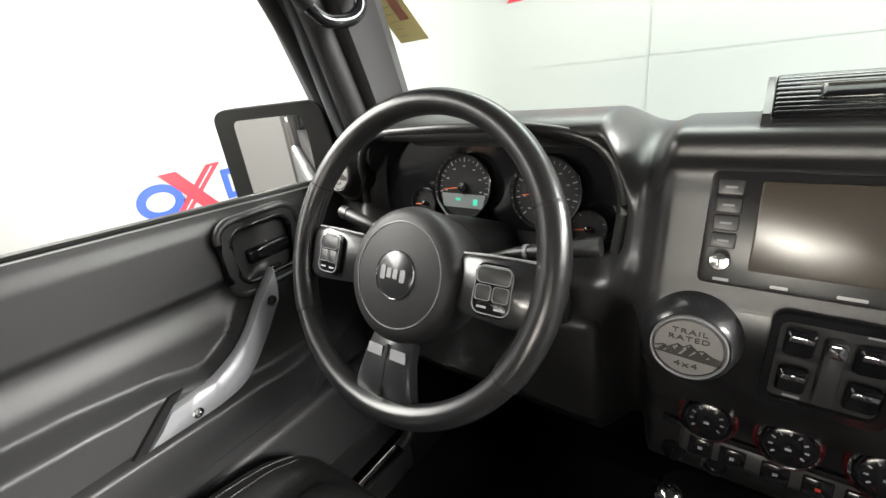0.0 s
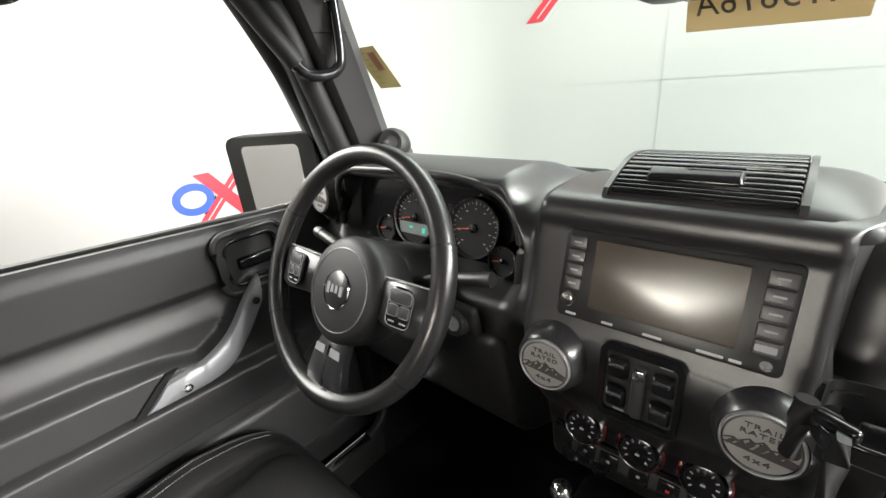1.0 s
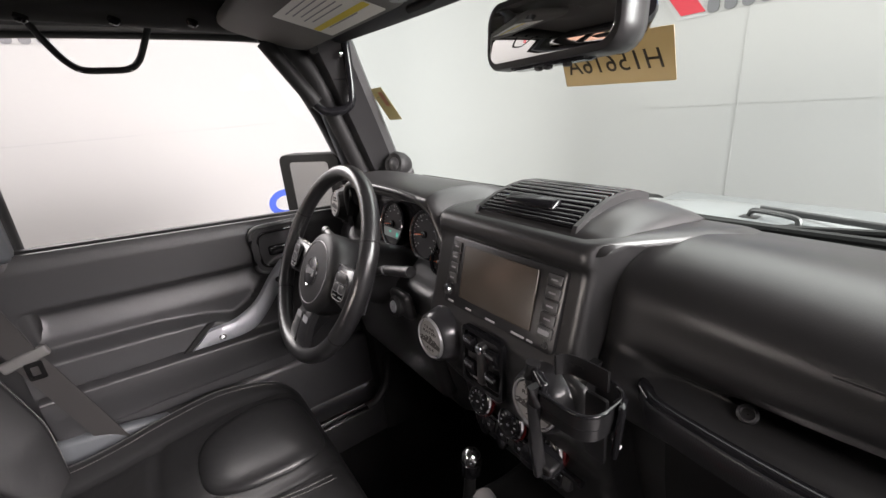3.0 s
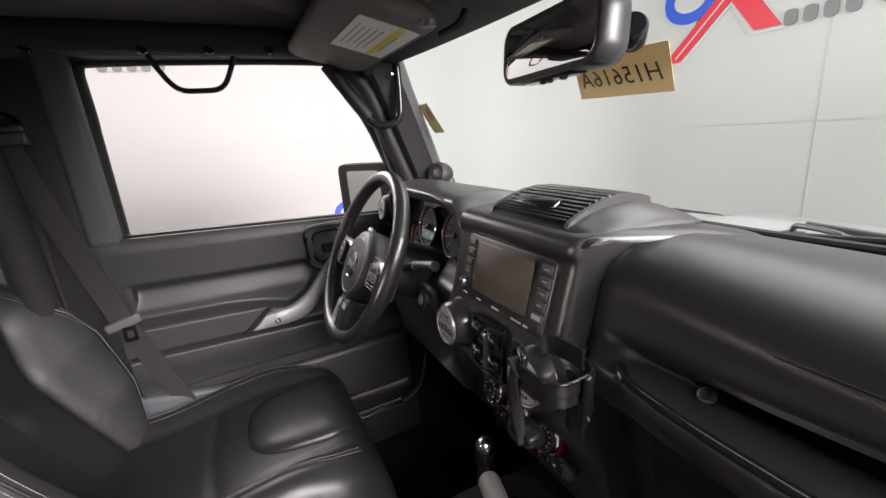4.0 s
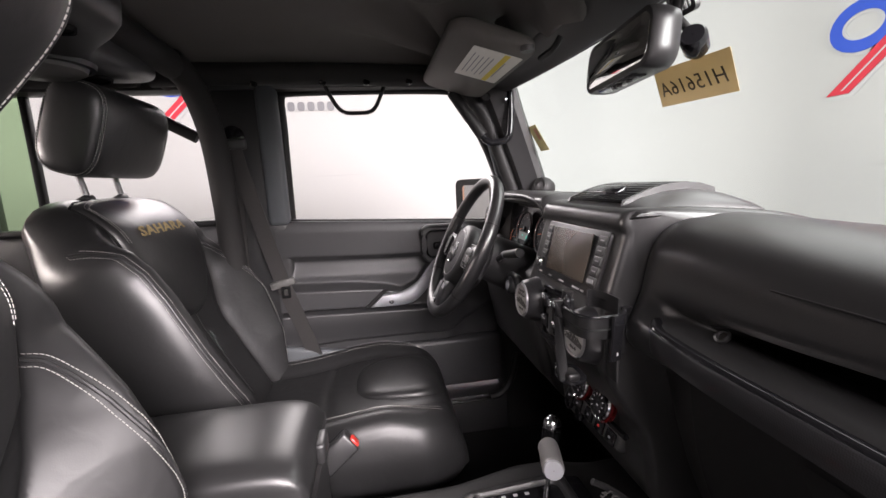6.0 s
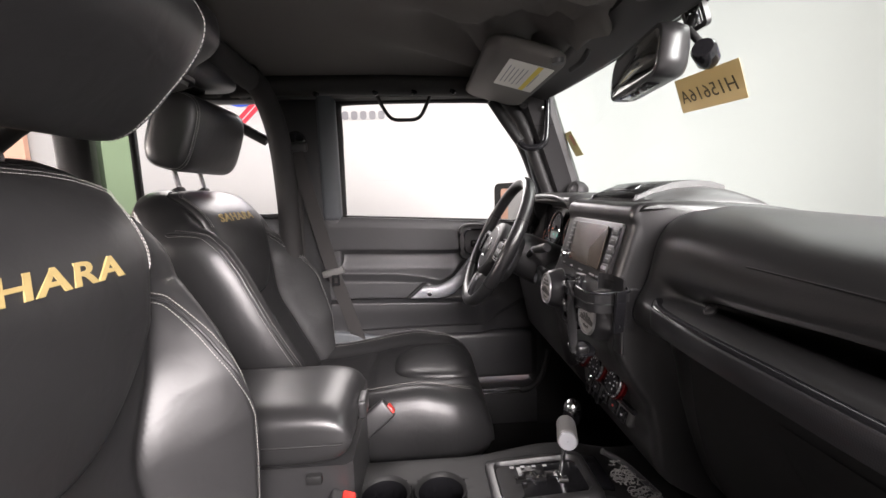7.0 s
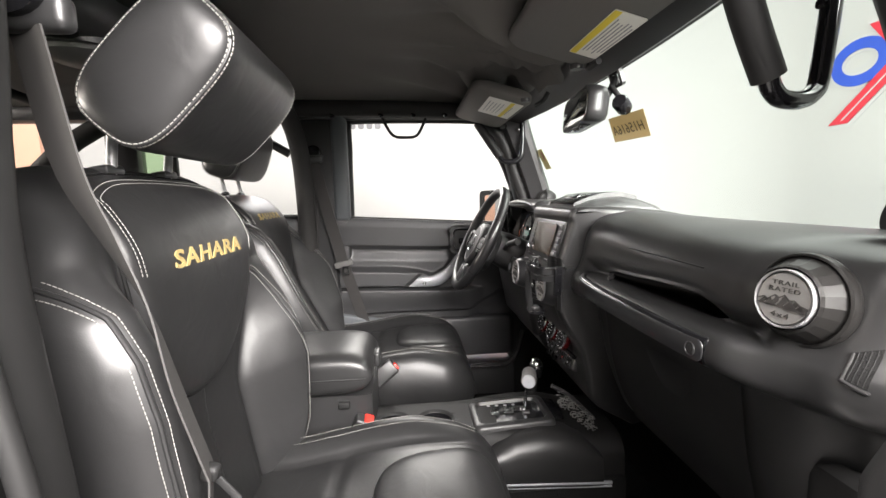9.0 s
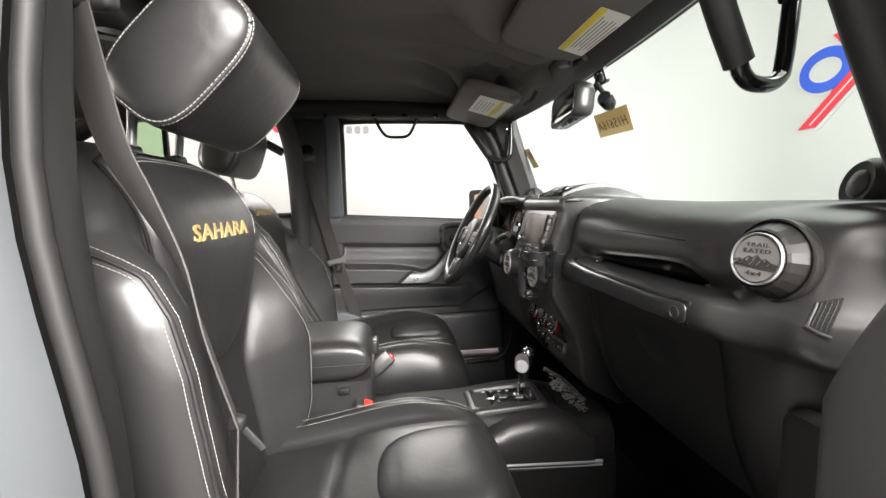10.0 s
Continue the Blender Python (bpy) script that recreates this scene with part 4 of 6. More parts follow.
def gauge(at, r, parent, big=True):
    m = facing(at, 14)
    dial = part("gauge", lathe([(r, 0), (r * 0.96, -0.004), (0.001, -0.004)], m, 40), DIAL, parent, "dark round gauge")
    part("gauge_ring", lathe([(r * 1.03, -0.002), (r * 1.04, 0.003), (r * 1.015, 0.004), (r * 0.99, 0.0), (r * 1.0, -0.003)], m, 48), CHROME, dial, "pale metal ring")
    ticks = []
    for k in range(25 if big else 9):
        a = radians(225 - 270 * k / (24 if big else 8))
        major = k % 3 == 0
        ln = r * (0.13 if major else 0.07)
        ticks.append(moved(box((0, 0, 0), (ln, r * (0.035 if major else 0.02), 0.0004)), m @ pose(r * 0.86 * math.cos(a), r * 0.86 * math.sin(a), -0.0032, 0, 0, math.degrees(a))))
        if major and big:
            ticks.append(moved(box((0, 0, 0), (r * 0.09, r * 0.035, 0.0004)), m @ pose(r * 0.66 * math.cos(a), r * 0.66 * math.sin(a), -0.0032)))
    part("gauge_marks", join(*ticks), PRINT, dial)
    part("needle", moved(plate([(-0.004, -0.0009), (r * 0.72, -0.0004), (r * 0.72, 0.0004), (-0.004, 0.0009)], 0.001, pose(0, 0, 0)), m @ pose(0, 0, -0.001, 0, 0, 188)), NEEDLE, dial, "orange needle")
    part("needle_hub", lathe([(r * 0.16, -0.003), (r * 0.15, 0.002), (0.001, 0.003)], m, 20), GLOSS, dial)
    return dial, m


def dashboard():
    t = thing("dashboard", (0, 0.60, 0.93), "black grained vinyl dashboard with round vents and touch screen", "dashboard")
    grid = lambda *spans: sorted({round(v, 4) for a, b, n in spans for v in np.linspace(a, b, n)})
    back = lambda x: [Vector((x, 0.76, 0.95)), Vector((x, 0.76, 1.37))]
    rows = [dash_section(x) + back(min(x, 0.13)) for x in grid((-0.73, 0.06, 40), (-0.62, -0.54, 14), (-0.22, -0.12, 20), (0.06, 0.118, 8), (0.118, 0.135, 12))]
    part("dash_pad", loft(rows), SOFT, t, "black grained vinyl pad", 55)
    rows = [pad_section(x) + back(x) for x in grid((0.1402, 0.19, 20), (0.19, 0.27, 18), (0.27, 0.54, 16), (0.54, 0.60, 16), (0.60, 0.735, 22))]
    part("passenger_pad", loft(rows), SOFT, t, "black grained vinyl pad over the glove box", 55)
    # top tray with a ribbed roller lid
    thing_tray(t)
    # touch screen unit
    c = Vector((0.008, 0.4475, 1.3475))
    tilt = math.degrees(math.atan2(0.027, 0.088))
    m = Matrix.Translation(c) @ pose(0, 0, 0, 90 - tilt, 0, 0)
    unit = part("head_unit", plate(rrect(0.208, 0.100, 0.006), 0.012, m @ pose(0, 0, -0.010), 0.002), STACK, t, "gloss black touch screen unit")
    part("touch_screen", plate(rrect(0.136, 0.076, 0.002), 0.0016, m @ pose(0.0, 0.004, 0.0042, 2.6), 0.0005), SCREEN, unit, "blank touch screen")
    for k in range(5):
        y = 0.036 - 0.0155 * k
        if k < 4:
            part("button", plate(rrect(0.019, 0.0135, 0.002), 0.0025, m @ pose(-0.089, y, 0.002), 0.001), PLASTIC, unit)
            part("button_mark", plate(rrect(0.009, 0.002, 0.0006, 2), 0.0004, m @ pose(-0.089, y, 0.0045)), PRINT, unit)
        part("button", plate(rrect(0.021, 0.0135, 0.002), 0.0025, m @ pose(0.090, y, 0.002), 0.001), PLASTIC, unit)
        part("button_mark", plate(rrect(0.010, 0.002, 0.0006, 2), 0.0004, m @ pose(0.090, y, 0.0045)), PRINT, unit)
    part("volume_knob", lathe([(0.0085, 0), (0.0085, 0.008), (0.007, 0.011), (0.001, 0.0115)], m @ pose(-0.089, -0.028, 0.002), 20), CHROME, unit, "chrome volume knob")
    part("usb_port", plate(rrect(0.016, 0.006, 0.001), 0.0015, m @ pose(0.089, -0.026, 0.0045)), PRINT, unit)
    part("aux_socket", lathe([(0.0045, 0), (0.0045, 0.002), (0.003, 0.002), (0.003, 0.0005), (0.0005, 0.0005)], m @ pose(0.092, -0.041, 0.002), 16), PLASTIC, unit)
    for x, w in ((-0.045, 0.012), (0.0, 0.018), (0.05, 0.022), (-0.086, 0.012), (0.07, 0.010)):
        part("print_bar", plate(rrect(w, 0.0026, 0.0008, 2), 0.0004, m @ pose(x, -0.045, 0.0021)), WHITEPRINT, unit)
    # lower centre panel
    prof = [(1.298, 0.4375), (1.275, 0.4275), (1.245, 0.4225), (1.20, 0.4285), (1.16, 0.450), (1.115, 0.478), (1.075, 0.4885)]
    rows = []
    for z, y in [tuple(p) for p in [(v.x, v.y) for v in spline([(a, b, 0) for a, b in prof], 24)]]:
        w = 0.145 - 0.045 * ease(1.20, 1.12, z)
        rows.append([Vector((x + 0.008, y + 0.010 * (abs(x) / w) ** 6, z)) for x in np.linspace(-w, w, 21)] + [Vector((x + 0.008, y + 0.03, z)) for x in (w, -w)])
    part("centre_panel", loft(rows), STACK, t, "black centre stack panel")
    badge_vent((-0.093, 0.400, 1.248), 0.0315, t, 4)
    badge_vent((0.109, 0.405, 1.249), 0.0315, t, 4)
    badge_vent((-0.634, 0.487, 1.364), 0.0300, t, 10, -4, True)
    badge_vent((0.641, 0.484, 1.349), 0.0300, t, 8, 8, True)
    # switch panel
    m = facing((0.004, 0.4215, 1.245), 3)
    sw = part("switch_panel", frame_ring(rrect(0.082, 0.090, 0.010), rrect(0.070, 0.076, 0.006), 0.007, m @ pose(0, 0, -0.002)), GLOSS, t, "window switch panel")
    part("switch_plate", plate(rrect(0.074, 0.080, 0.006), 0.002, m @ pose(0, 0, -0.003)), PLASTIC, sw)
    for x, y in ((-0.021, 0.020), (-0.021, -0.016), (0.023, 0.016), (0.023, -0.018)):
        part("rocker", loft([[m @ Vector((x + px, y + py, z + 0.30 * py)) for px, py in rrect(0.020 * k, 0.026 * k, 0.003)] for k, z in ((1, 0), (1, 0.007), (0.85, 0.010))]), GLOSS, sw)
        part("rocker_lip", box(tuple(m @ Vector((x, y + 0.007, 0.011))), (0.016, 0.004, 0.005), 0.001), CHROME, sw)
    part("lock_rocker", plate(rrect(0.014, 0.062, 0.005), 0.009, m @ pose(0.001, -0.002, 0), 0.003), PLASTIC, sw)
    part("lock_button", plate(rrect(0.012, 0.012, 0.004), 0.003, m @ pose(0.001, 0.022, 0.009), 0.001), CHROME, sw)
    for x, y in ((-0.021, 0.037), (0.023, 0.035), (-0.018, -0.035)):
        part("print_bar", plate(rrect(0.012, 0.0022, 0.0006, 2), 0.0004, m @ pose(x, y, 0.0)), WHITEPRINT, sw)
    # climate controls
    for x in (-0.070, 0.001, 0.072):
        m = facing((x, 0.4715, 1.112), 18)
        k = part("climate_knob", lathe([(0.022, -0.012), (0.022, 0.004), (0.020, 0.008), (0.017, 0.009), (0.001, 0.008)], m, 36), GLOSS, t, "black climate knob with red and chrome rim")
        part("knob_rim", lathe([(0.0225, -0.004), (0.0255, -0.002), (0.0262, 0.003), (0.0242, 0.0055), (0.0225, 0.004)], m, 44), CHROME, k, "chrome rim")
        part("knob_ring", lathe([(0.0262, -0.010), (0.0285, -0.008), (0.0288, -0.001), (0.0265, 0.001)], m, 44), REDRING, k, "red anodised ring")
        marks = []
        for j in range(9):
            a = radians(215 - 250 * j / 8)
            marks.append(moved(box((0, 0, 0), (0.0036, 0.0016, 0.0004)), m @ pose(0.0145 * math.cos(a), 0.0145 * math.sin(a), 0.0092, 0, 0, math.degrees(a))))
        marks.append(moved(box((0, 0, 0), (0.005, 0.0025, 0.0004)), m @ pose(0, -0.003, 0.0084)))
        part("knob_marks", join(*marks), WHITEPRINT, k)
    part("climate_trim", tube(spline([(-0.115, 0.482, 1.085), (-0.06, 0.486, 1.077), (0.06, 0.486, 1.077), (0.122, 0.482, 1.082)], 20), 0.005, 8), GLOSS, t)
    low = part("switch_carrier", box((0.0, 0.500, 1.050), (0.19, 0.02, 0.034), 0.006, 3, rot=(-18, 0, 0)), PLASTIC, t, "row of small switches")
    for k, x in enumerate((-0.072, -0.040, 0.0, 0.036, 0.070)):
        part("switch", box((x, 0.489, 1.049), (0.026, 0.006, 0.022), 0.002, rot=(-18, 0, 0)), GLOSS, low)
        part("switch_mark", box((x, 0.4855, 1.050), (0.0045, 0.001, 0.003), rot=(-18, 0, 0)), RED if k == 3 else WHITEPRINT, low)
    for x in (-0.10, -0.055):
        part("power_socket", lathe([(0.014, 0), (0.014, 0.006), (0.010, 0.007), (0.009, 0.003), (0.001, 0.003)], facing((x, 0.502, 1.018), 10), 20), GLOSS, low)
    # instruments
    face = part("cluster_face", loft([[Vector((x, y, z)) for z, y in ((1.275, 0.535), (1.405, 0.548))] for x in np.linspace(-0.585, -0.19, 20)]
                                     + [[Vector((x, y + 0.01, z)) for z, y in ((1.275, 0.535), (1.405, 0.548))] for x in np.linspace(-0.585, -0.19, 20)[::-1]], closed=False), GLOSS, t, "gloss black instrument face")
    g, m = gauge((-0.408, 0.522, 1.344), 0.046, face)
    part("display", plate([(-0.034, -0.030), (0.034, -0.030), (0.038, -0.010), (-0.038, -0.010)], 0.0008, m @ pose(0, 0, -0.0036)), LCDBACK, g)
    part("display_digit", moved(box((0, 0, 0), (0.007, 0.009, 0.0004)), m @ pose(0.022, -0.021, -0.0026)), LCD, g, "lit green digit")
    part("display_digit", moved(box((0, 0, 0), (0.008, 0.004, 0.0004)), m @ pose(-0.008, -0.018, -0.0026)), LCD, g, "lit green digit")
    gauge((-0.280, 0.522, 1.344), 0.046, face)
    gauge((-0.222, 0.512, 1.305), 0.023, face, False)
    gauge((-0.482, 0.520, 1.314), 0.023, face, False)
    part("cluster_lip", tube(spline([(-0.60, 0.508, 1.31), (-0.585, 0.50, 1.385), (-0.54, 0.492, 1.422), (-0.45, 0.486, 1.432), (-0.36, 0.484, 1.434), (-0.27, 0.486, 1.430), (-0.205, 0.490, 1.412), (-0.178, 0.492, 1.36), (-0.182, 0.492, 1.29)], 50), 0.0065, 10), SOFT, t)
    # ignition, column shroud side
    ig = part("ignition", lathe([(0.020, -0.01), (0.020, 0.004), (0.016, 0.008), (0.013, 0.008), (0.012, 0.003), (0.001, 0.003)], facing((-0.248, 0.428, 1.236), 10), 26), PLASTIC, t)
    part("key_face", lathe([(0.012, 0.003), (0.011, 0.008), (0.001, 0.0085)], facing((-0.248, 0.428, 1.236), 10), 22), SATIN, ig)
    part("ignition_plate", box((-0.248, 0.442, 1.236), (0.062, 0.02, 0.055), 0.01, 3, rot=(10, 0, 0)), PLASTIC, t)
    part("knee_panel", box((-0.38, 0.485, 1.12), (0.38, 0.04, 0.20), 0.02, 3, rot=(12, 0, 0)), PLASTIC, t)
    # passenger side: grab bar, glove box, side vent, seams
    line = spline([(0.190, 0.471, 1.281), (0.206, 0.460, 1.278), (0.225, 0.453, 1.275), (0.30, 0.4475, 1.272), (0.40, 0.4465, 1.271), (0.50, 0.4475, 1.270), (0.560, 0.4500, 1.270), (0.586, 0.4540, 1.271)], 120)
    rows = []
    for k, p in enumerate(line):
        e = math.sqrt(max(0.03, 1 - max(0, 1 - min(k, 119 - k) / 7.0) ** 2))
        w = 0.0165 * e
        rows.append([p + Vector((0, y + 0.013 * (1 - e), z * w)) for y, z in ((0.012, 1.0), (0.002, 1.05), (-0.003, 0.85), (-0.0045, 0.3), (-0.0045, -0.4), (-0.002, -0.95), (0.004, -1.08), (0.012, -1.0))])
    grab = part("dash_grab_bar", loft(rows), GLOSS, t, "gloss black dash grab bar", 60)
    rows = [[p + Vector((0, y, z * 0.0138 * math.sqrt(max(0.03, 1 - max(0, 1 - (113 - k) / 7) ** 2)))) for y, z in ((-0.0042, 1.0), (-0.0056, 0.85), (-0.0060, -0.4), (-0.0050, -1.0), (-0.0040, -1.0), (-0.0040, 1.0))] for k, p in enumerate(line) if 14 <= k <= 113]
    part("bar_inlay", loft(rows), CARBON, grab, "carbon weave inlay", 60)
    for x, y, z in ((0.560, 0.4440, 1.269),):
        part("bolt", lathe([(0.0088, -0.003), (0.0088, 0.0006), (0.0075, 0.0012), (0.0068, 0.0), (0.0050, 0.0), (0.0045, 0.0006), (0.001, 0.0006)], facing((x, y, z), 4), 20), PLASTIC, grab, "socket bolt")
    part("tray_bolt", lathe([(0.001, 0), (0.0085, 0), (0.0085, 0.003), (0.006, 0.004), (0.005, 0.0015), (0.001, 0.0015)], facing((0.285, 0.4835, 1.3025), 50), 18), PLASTIC, t)
    def on_pad(x, z):
        """The pad's skin at a height, a hair proud."""
        run = pad_section(x)
        i = next(k for k in range(25, 110) if run[k + 1].z <= z)
        f = (run[i].z - z) / max(1e-6, run[i].z - run[i + 1].z)
        return run[i].lerp(run[i + 1], f) + Vector((0, -0.0004, 0))
    part("pad_seam", tube([on_pad(x, 1.364 - 0.02 * (x - 0.335)) for x in np.linspace(0.33, 0.52, 20)], 0.0010, 6), RUBBER, t)
    lid = spline([(0.512, 1.228, 0), (0.519, 1.200, 0), (0.532, 1.120, 0), (0.557, 1.040, 0), (0.592, 0.975, 0)], 20)
    rows = [[Vector((x, p.x - 0.003, p.y)) for x in (0.205, 0.213, 0.30, 0.45, 0.553, 0.562)] for p in lid]
    # darker rubber tone on the lid adds to the shade below the dash
    gl = part("glove_box", loft(rows + [[v + Vector((0, 0.03, 0)) for v in r] for r in rows[::-1]], closed=False), RUBBER, t, "black glove box lid")
    scoop = []
    for q in np.linspace(0, 1, 12):
        z = 1.196 - 0.060 * q
        w = 0.060 * (1 - 0.55 * q ** 2)
        scoop.append([Vector((0.405 + 0.012 * q + w * u, 0.5155 + 0.16 * (1.196 - z) - 0.004 * (1 - u * u) * math.sin(math.pi * q), z)) for u in np.linspace(-1, 1, 13)])
    part("glove_latch", loft(scoop + [[v + Vector((0, 0.012, 0)) for v in r] for r in scoop[::-1]], closed=False), RUBBER, gl)
    # side vent in the rounded end
    low = lambda f: Vector((0.688 + 0.013 * f, 1.284 - 0.006 * f, 0))
    high = lambda f: Vector((0.686 + 0.013 * f, 1.308 + 0.007 * f, 0))
    spot = lambda f, g, lift: on_pad(*low(f).lerp(high(f), g).xy) + Vector((0.4 * lift, -lift, 0))
    # flush black sheet, its colour giving the shade between the slats
    sv = part("side_vent", loft([[spot(f, g, 0.0006) for g in np.linspace(0, 1, 7)] for f in np.linspace(0, 1, 7)] + [[spot(f, g, -0.004) for g in np.linspace(0, 1, 7)] for f in np.linspace(1, 0, 7)], closed=False), CARPET, t, "small slatted side vent")
    for k in range(4):
        part("slat", tube([spot(0.16 + 0.225 * k, g, 0.0006) for g in np.linspace(0.02, 0.98, 6)], 0.00045, 6), RUBBER, sv)
    part("vent_lip", tube([spot(f, -0.07, 0.001) for f in np.linspace(-0.15, 1.1, 8)], 0.0018, 8), SOFT, sv, "raised lower lip")
    part("vent_lip", tube([spot(-0.08, g, 0.0004) for g in np.linspace(-0.05, 1.0, 8)], 0.0016, 8), SOFT, sv)
    return t


def thing_tray(t):
    """The ribbed lid on top of the dash."""
    body = []
    for x in np.linspace(-0.078, 0.150, 40):
        e = ease(-0.080, -0.066, x) * max(0, 1 - max(0, (x - 0.095) / 0.056) ** 2) ** 0.5
        body.append([Vector((x + 0.010 * (y - 0.478) / 0.16, y, 1.422 + e * h)) for y, h in ((0.470, -0.01), (0.478, 0.008), (0.495, 0.014), (0.51, 0.020), (0.545, 0.027), (0.585, 0.029), (0.62, 0.023), (0.645, 0.012), (0.655, -0.01))])
    tray = part("top_tray", loft(body), PLASTIC, t, "dark grey moulded top tray", 50)
    arch = [(0.485, 1.436), (0.500, 1.442), (0.520, 1.449), (0.545, 1.4555), (0.575, 1.458), (0.605, 1.4555), (0.628, 1.448)]
    cur = spline([(0, y, z) for y, z in arch], 15)
    for k in range(14):
        p, q = cur[k], cur[k + 1]
        d = q - p
        part("lid_rib", box((0.017, (p.y + q.y) / 2, (p.z + q.z) / 2), (0.158, d.length * 0.72, 0.007), 0.0022, 2, rot=(math.degrees(math.atan2(d.z, d.y)), 0, 0)), GLOSS, tray)
    part("lid_floor", loft([[Vector((x, p.y, p.z - 0.004)) for p in cur] + [Vector((x, 0.63, 1.43)), Vector((x, 0.485, 1.43))] for x in (-0.064, 0.098)]), RUBBER, tray)
    part("lid_cheek", loft([[Vector((x, y, z + 0.003)) for y, z in arch] + [Vector((x, 0.635, 1.425)), Vector((x, 0.478, 1.425))] for x in (0.097, 0.103)]), PLASTIC, tray)
    part("lid_cheek", loft([[Vector((x, y, z + 0.003)) for y, z in arch] + [Vector((x, 0.635, 1.425)), Vector((x, 0.478, 1.425))] for x in (-0.069, -0.063)]), PLASTIC, tray)
    part("lid_handle", box((0.010, 0.512, 1.450), (0.085, 0.022, 0.010), 0.004, 3, rot=(28, 0, 0)), GLOSS, tray)
    return tray


def steering_wheel():
    a = radians(27)
    up, nrm = Vector((0, math.sin(a), math.cos(a))), Vector((0, -math.cos(a), math.sin(a)))
    c = Vector((-0.3747, 0.3458, 1.3158))
    m = Matrix.Translation(c) @ Matrix((Vector((1, 0, 0)), up, nrm)).transposed().to_4x4()
    t = thing("steering_wheel", c - Vector((0, 0, 0.19)), "black leather three-spoke steering wheel with carbon weave trim", "steering wheel")
    R = 0.176

    def arc(a0, a1, n, r=R, z=0.0):
        return [m @ Vector((r * math.cos(radians(a0 + (a1 - a0) * k / n)), r * math.sin(radians(a0 + (a1 - a0) * k / n)), z)) for k in range(n + 1)]
    for name, a0, a1, fat in (("rim_top", 24, 156, 1.0), ("rim_side", 157, 213, 1.05), ("rim_side", -33, 23, 1.05), ("rim_bottom", 214, 326, 0.98)):
        pts = arc(a0, a1, 40)
        part(name, tube(pts, 0.0158 * fat, 18, 0.92, up=tuple(nrm)), RIM, t, "black leather rim")
    for a0 in (23.5, 156.5, 213.5, 326.5):
        part("rim_seam", tube(arc(a0 - 0.5, a0 + 0.5, 2), 0.0163, 18, 0.92, up=tuple(nrm)), RUBBER, t)
    for a0, a1 in ((157, 212), (-32, 22)):
        # laced inside of the grips
        pts = arc(a0, a1, 60, R - 0.0150, 0.004)
        part("lacing", join(stitches(pts, 0.0055, 0.0045, 0.0014, 0.0004, up=tuple(nrm)), stitches(arc(a0, a1, 60, R - 0.0150, -0.002), 0.0055, 0.0045, 0.0014, 0.0004, up=tuple(nrm))), PLASTIC, t)
    # the hub sits below the middle of the rim
    m = m @ pose(0.005, -0.022, 0.0)
    part("airbag_cover", lathe([(0.072, -0.060), (0.078, -0.030), (0.079, -0.006), (0.075, 0.006), (0.066, 0.012), (0.060, 0.0130), (0.03, 0.0155), (0.001, 0.0165)], m, 56), HUBSKIN, t, "round black airbag cover")
    part("hub_ring", lathe([(0.0583, 0.0125), (0.0592, 0.0142), (0.0602, 0.0135), (0.0600, 0.0115)], m, 60), RING, t, "thin chrome hub ring")
    em = part("emblem", lathe([(0.0265, 0.0145), (0.0265, 0.0170), (0.0245, 0.0182), (0.001, 0.0182)], m, 40), CARBON, t, "round carbon weave emblem with silver bars")
    part("emblem_ring", lathe([(0.0255, 0.0165), (0.0268, 0.0182), (0.0275, 0.0165), (0.0270, 0.0150)], m, 40), CHROME, em)
    for k, (x, h) in enumerate(((-0.0145, 0.016), (-0.0055, 0.011), (0.0035, 0.011), (0.0135, 0.014))):
        part("emblem_bar", plate(rrect(0.0068, h, 0.002, 3), 0.002, m @ pose(x, 0.001 - (0.001 if k == 3 else 0), 0.0182)), RING, em)
    # side spokes with switches
    for s in (-1, 1):
        sp = part("spoke", loft([[m @ Vector((s * x, y * h + 0.006, z + d)) for y, d in ((-1, -0.014), (-1, -0.002), (-0.8, 0.003), (0.8, 0.003), (1, -0.002), (1, -0.014))]
                                 for x, h, z in ((0.070, 0.030, -0.004), (0.095, 0.031, 0.002), (0.135, 0.033, 0.006), (0.155, 0.032, 0.000), (0.172, 0.028, -0.006))]), CARBON, t, "carbon weave spoke")
        mm = m @ pose(s * 0.118, 0.006, 0.0065, 0, s * 6, 0)
        pad = part("switch_pad", plate(rrect(0.042, 0.052, 0.010), 0.004, mm, 0.002), GLOSS, sp)
        part("switch_key", plate(rrect(0.034, 0.015, 0.005), 0.003, mm @ pose(0, 0.014, 0.003), 0.001), PLASTIC, sp)
        part("key_outline", frame_ring(rrect(0.0350, 0.0160, 0.005), rrect(0.0336, 0.0146, 0.0045), 0.0050, mm @ pose(0, 0.014, 0.0015)), RING, sp, "thin silver outline")
        for x in (-0.009, 0.009):
            part("switch_key", plate(rrect(0.015, 0.014, 0.003), 0.003, mm @ pose(x, -0.003, 0.003), 0.001), PLASTIC, sp)
            part("key_outline", frame_ring(rrect(0.0160, 0.0150, 0.003), rrect(0.0148, 0.0138, 0.0026), 0.0050, mm @ pose(x, -0.003, 0.0015)), RING, sp)
            part("switch_mark", plate(rrect(0.010, 0.002, 0.0006, 2), 0.0005, mm @ pose(x, -0.017, 0.004)), WHITEPRINT, sp)
        part("key_rim", tube([mm @ Vector((x, y, 0.0045)) for x, y in rrect(0.038, 0.046, 0.009)] + [mm @ Vector((0.019, 0.014, 0.0045))], 0.0007, 6, up=tuple(nrm)), RING, sp)
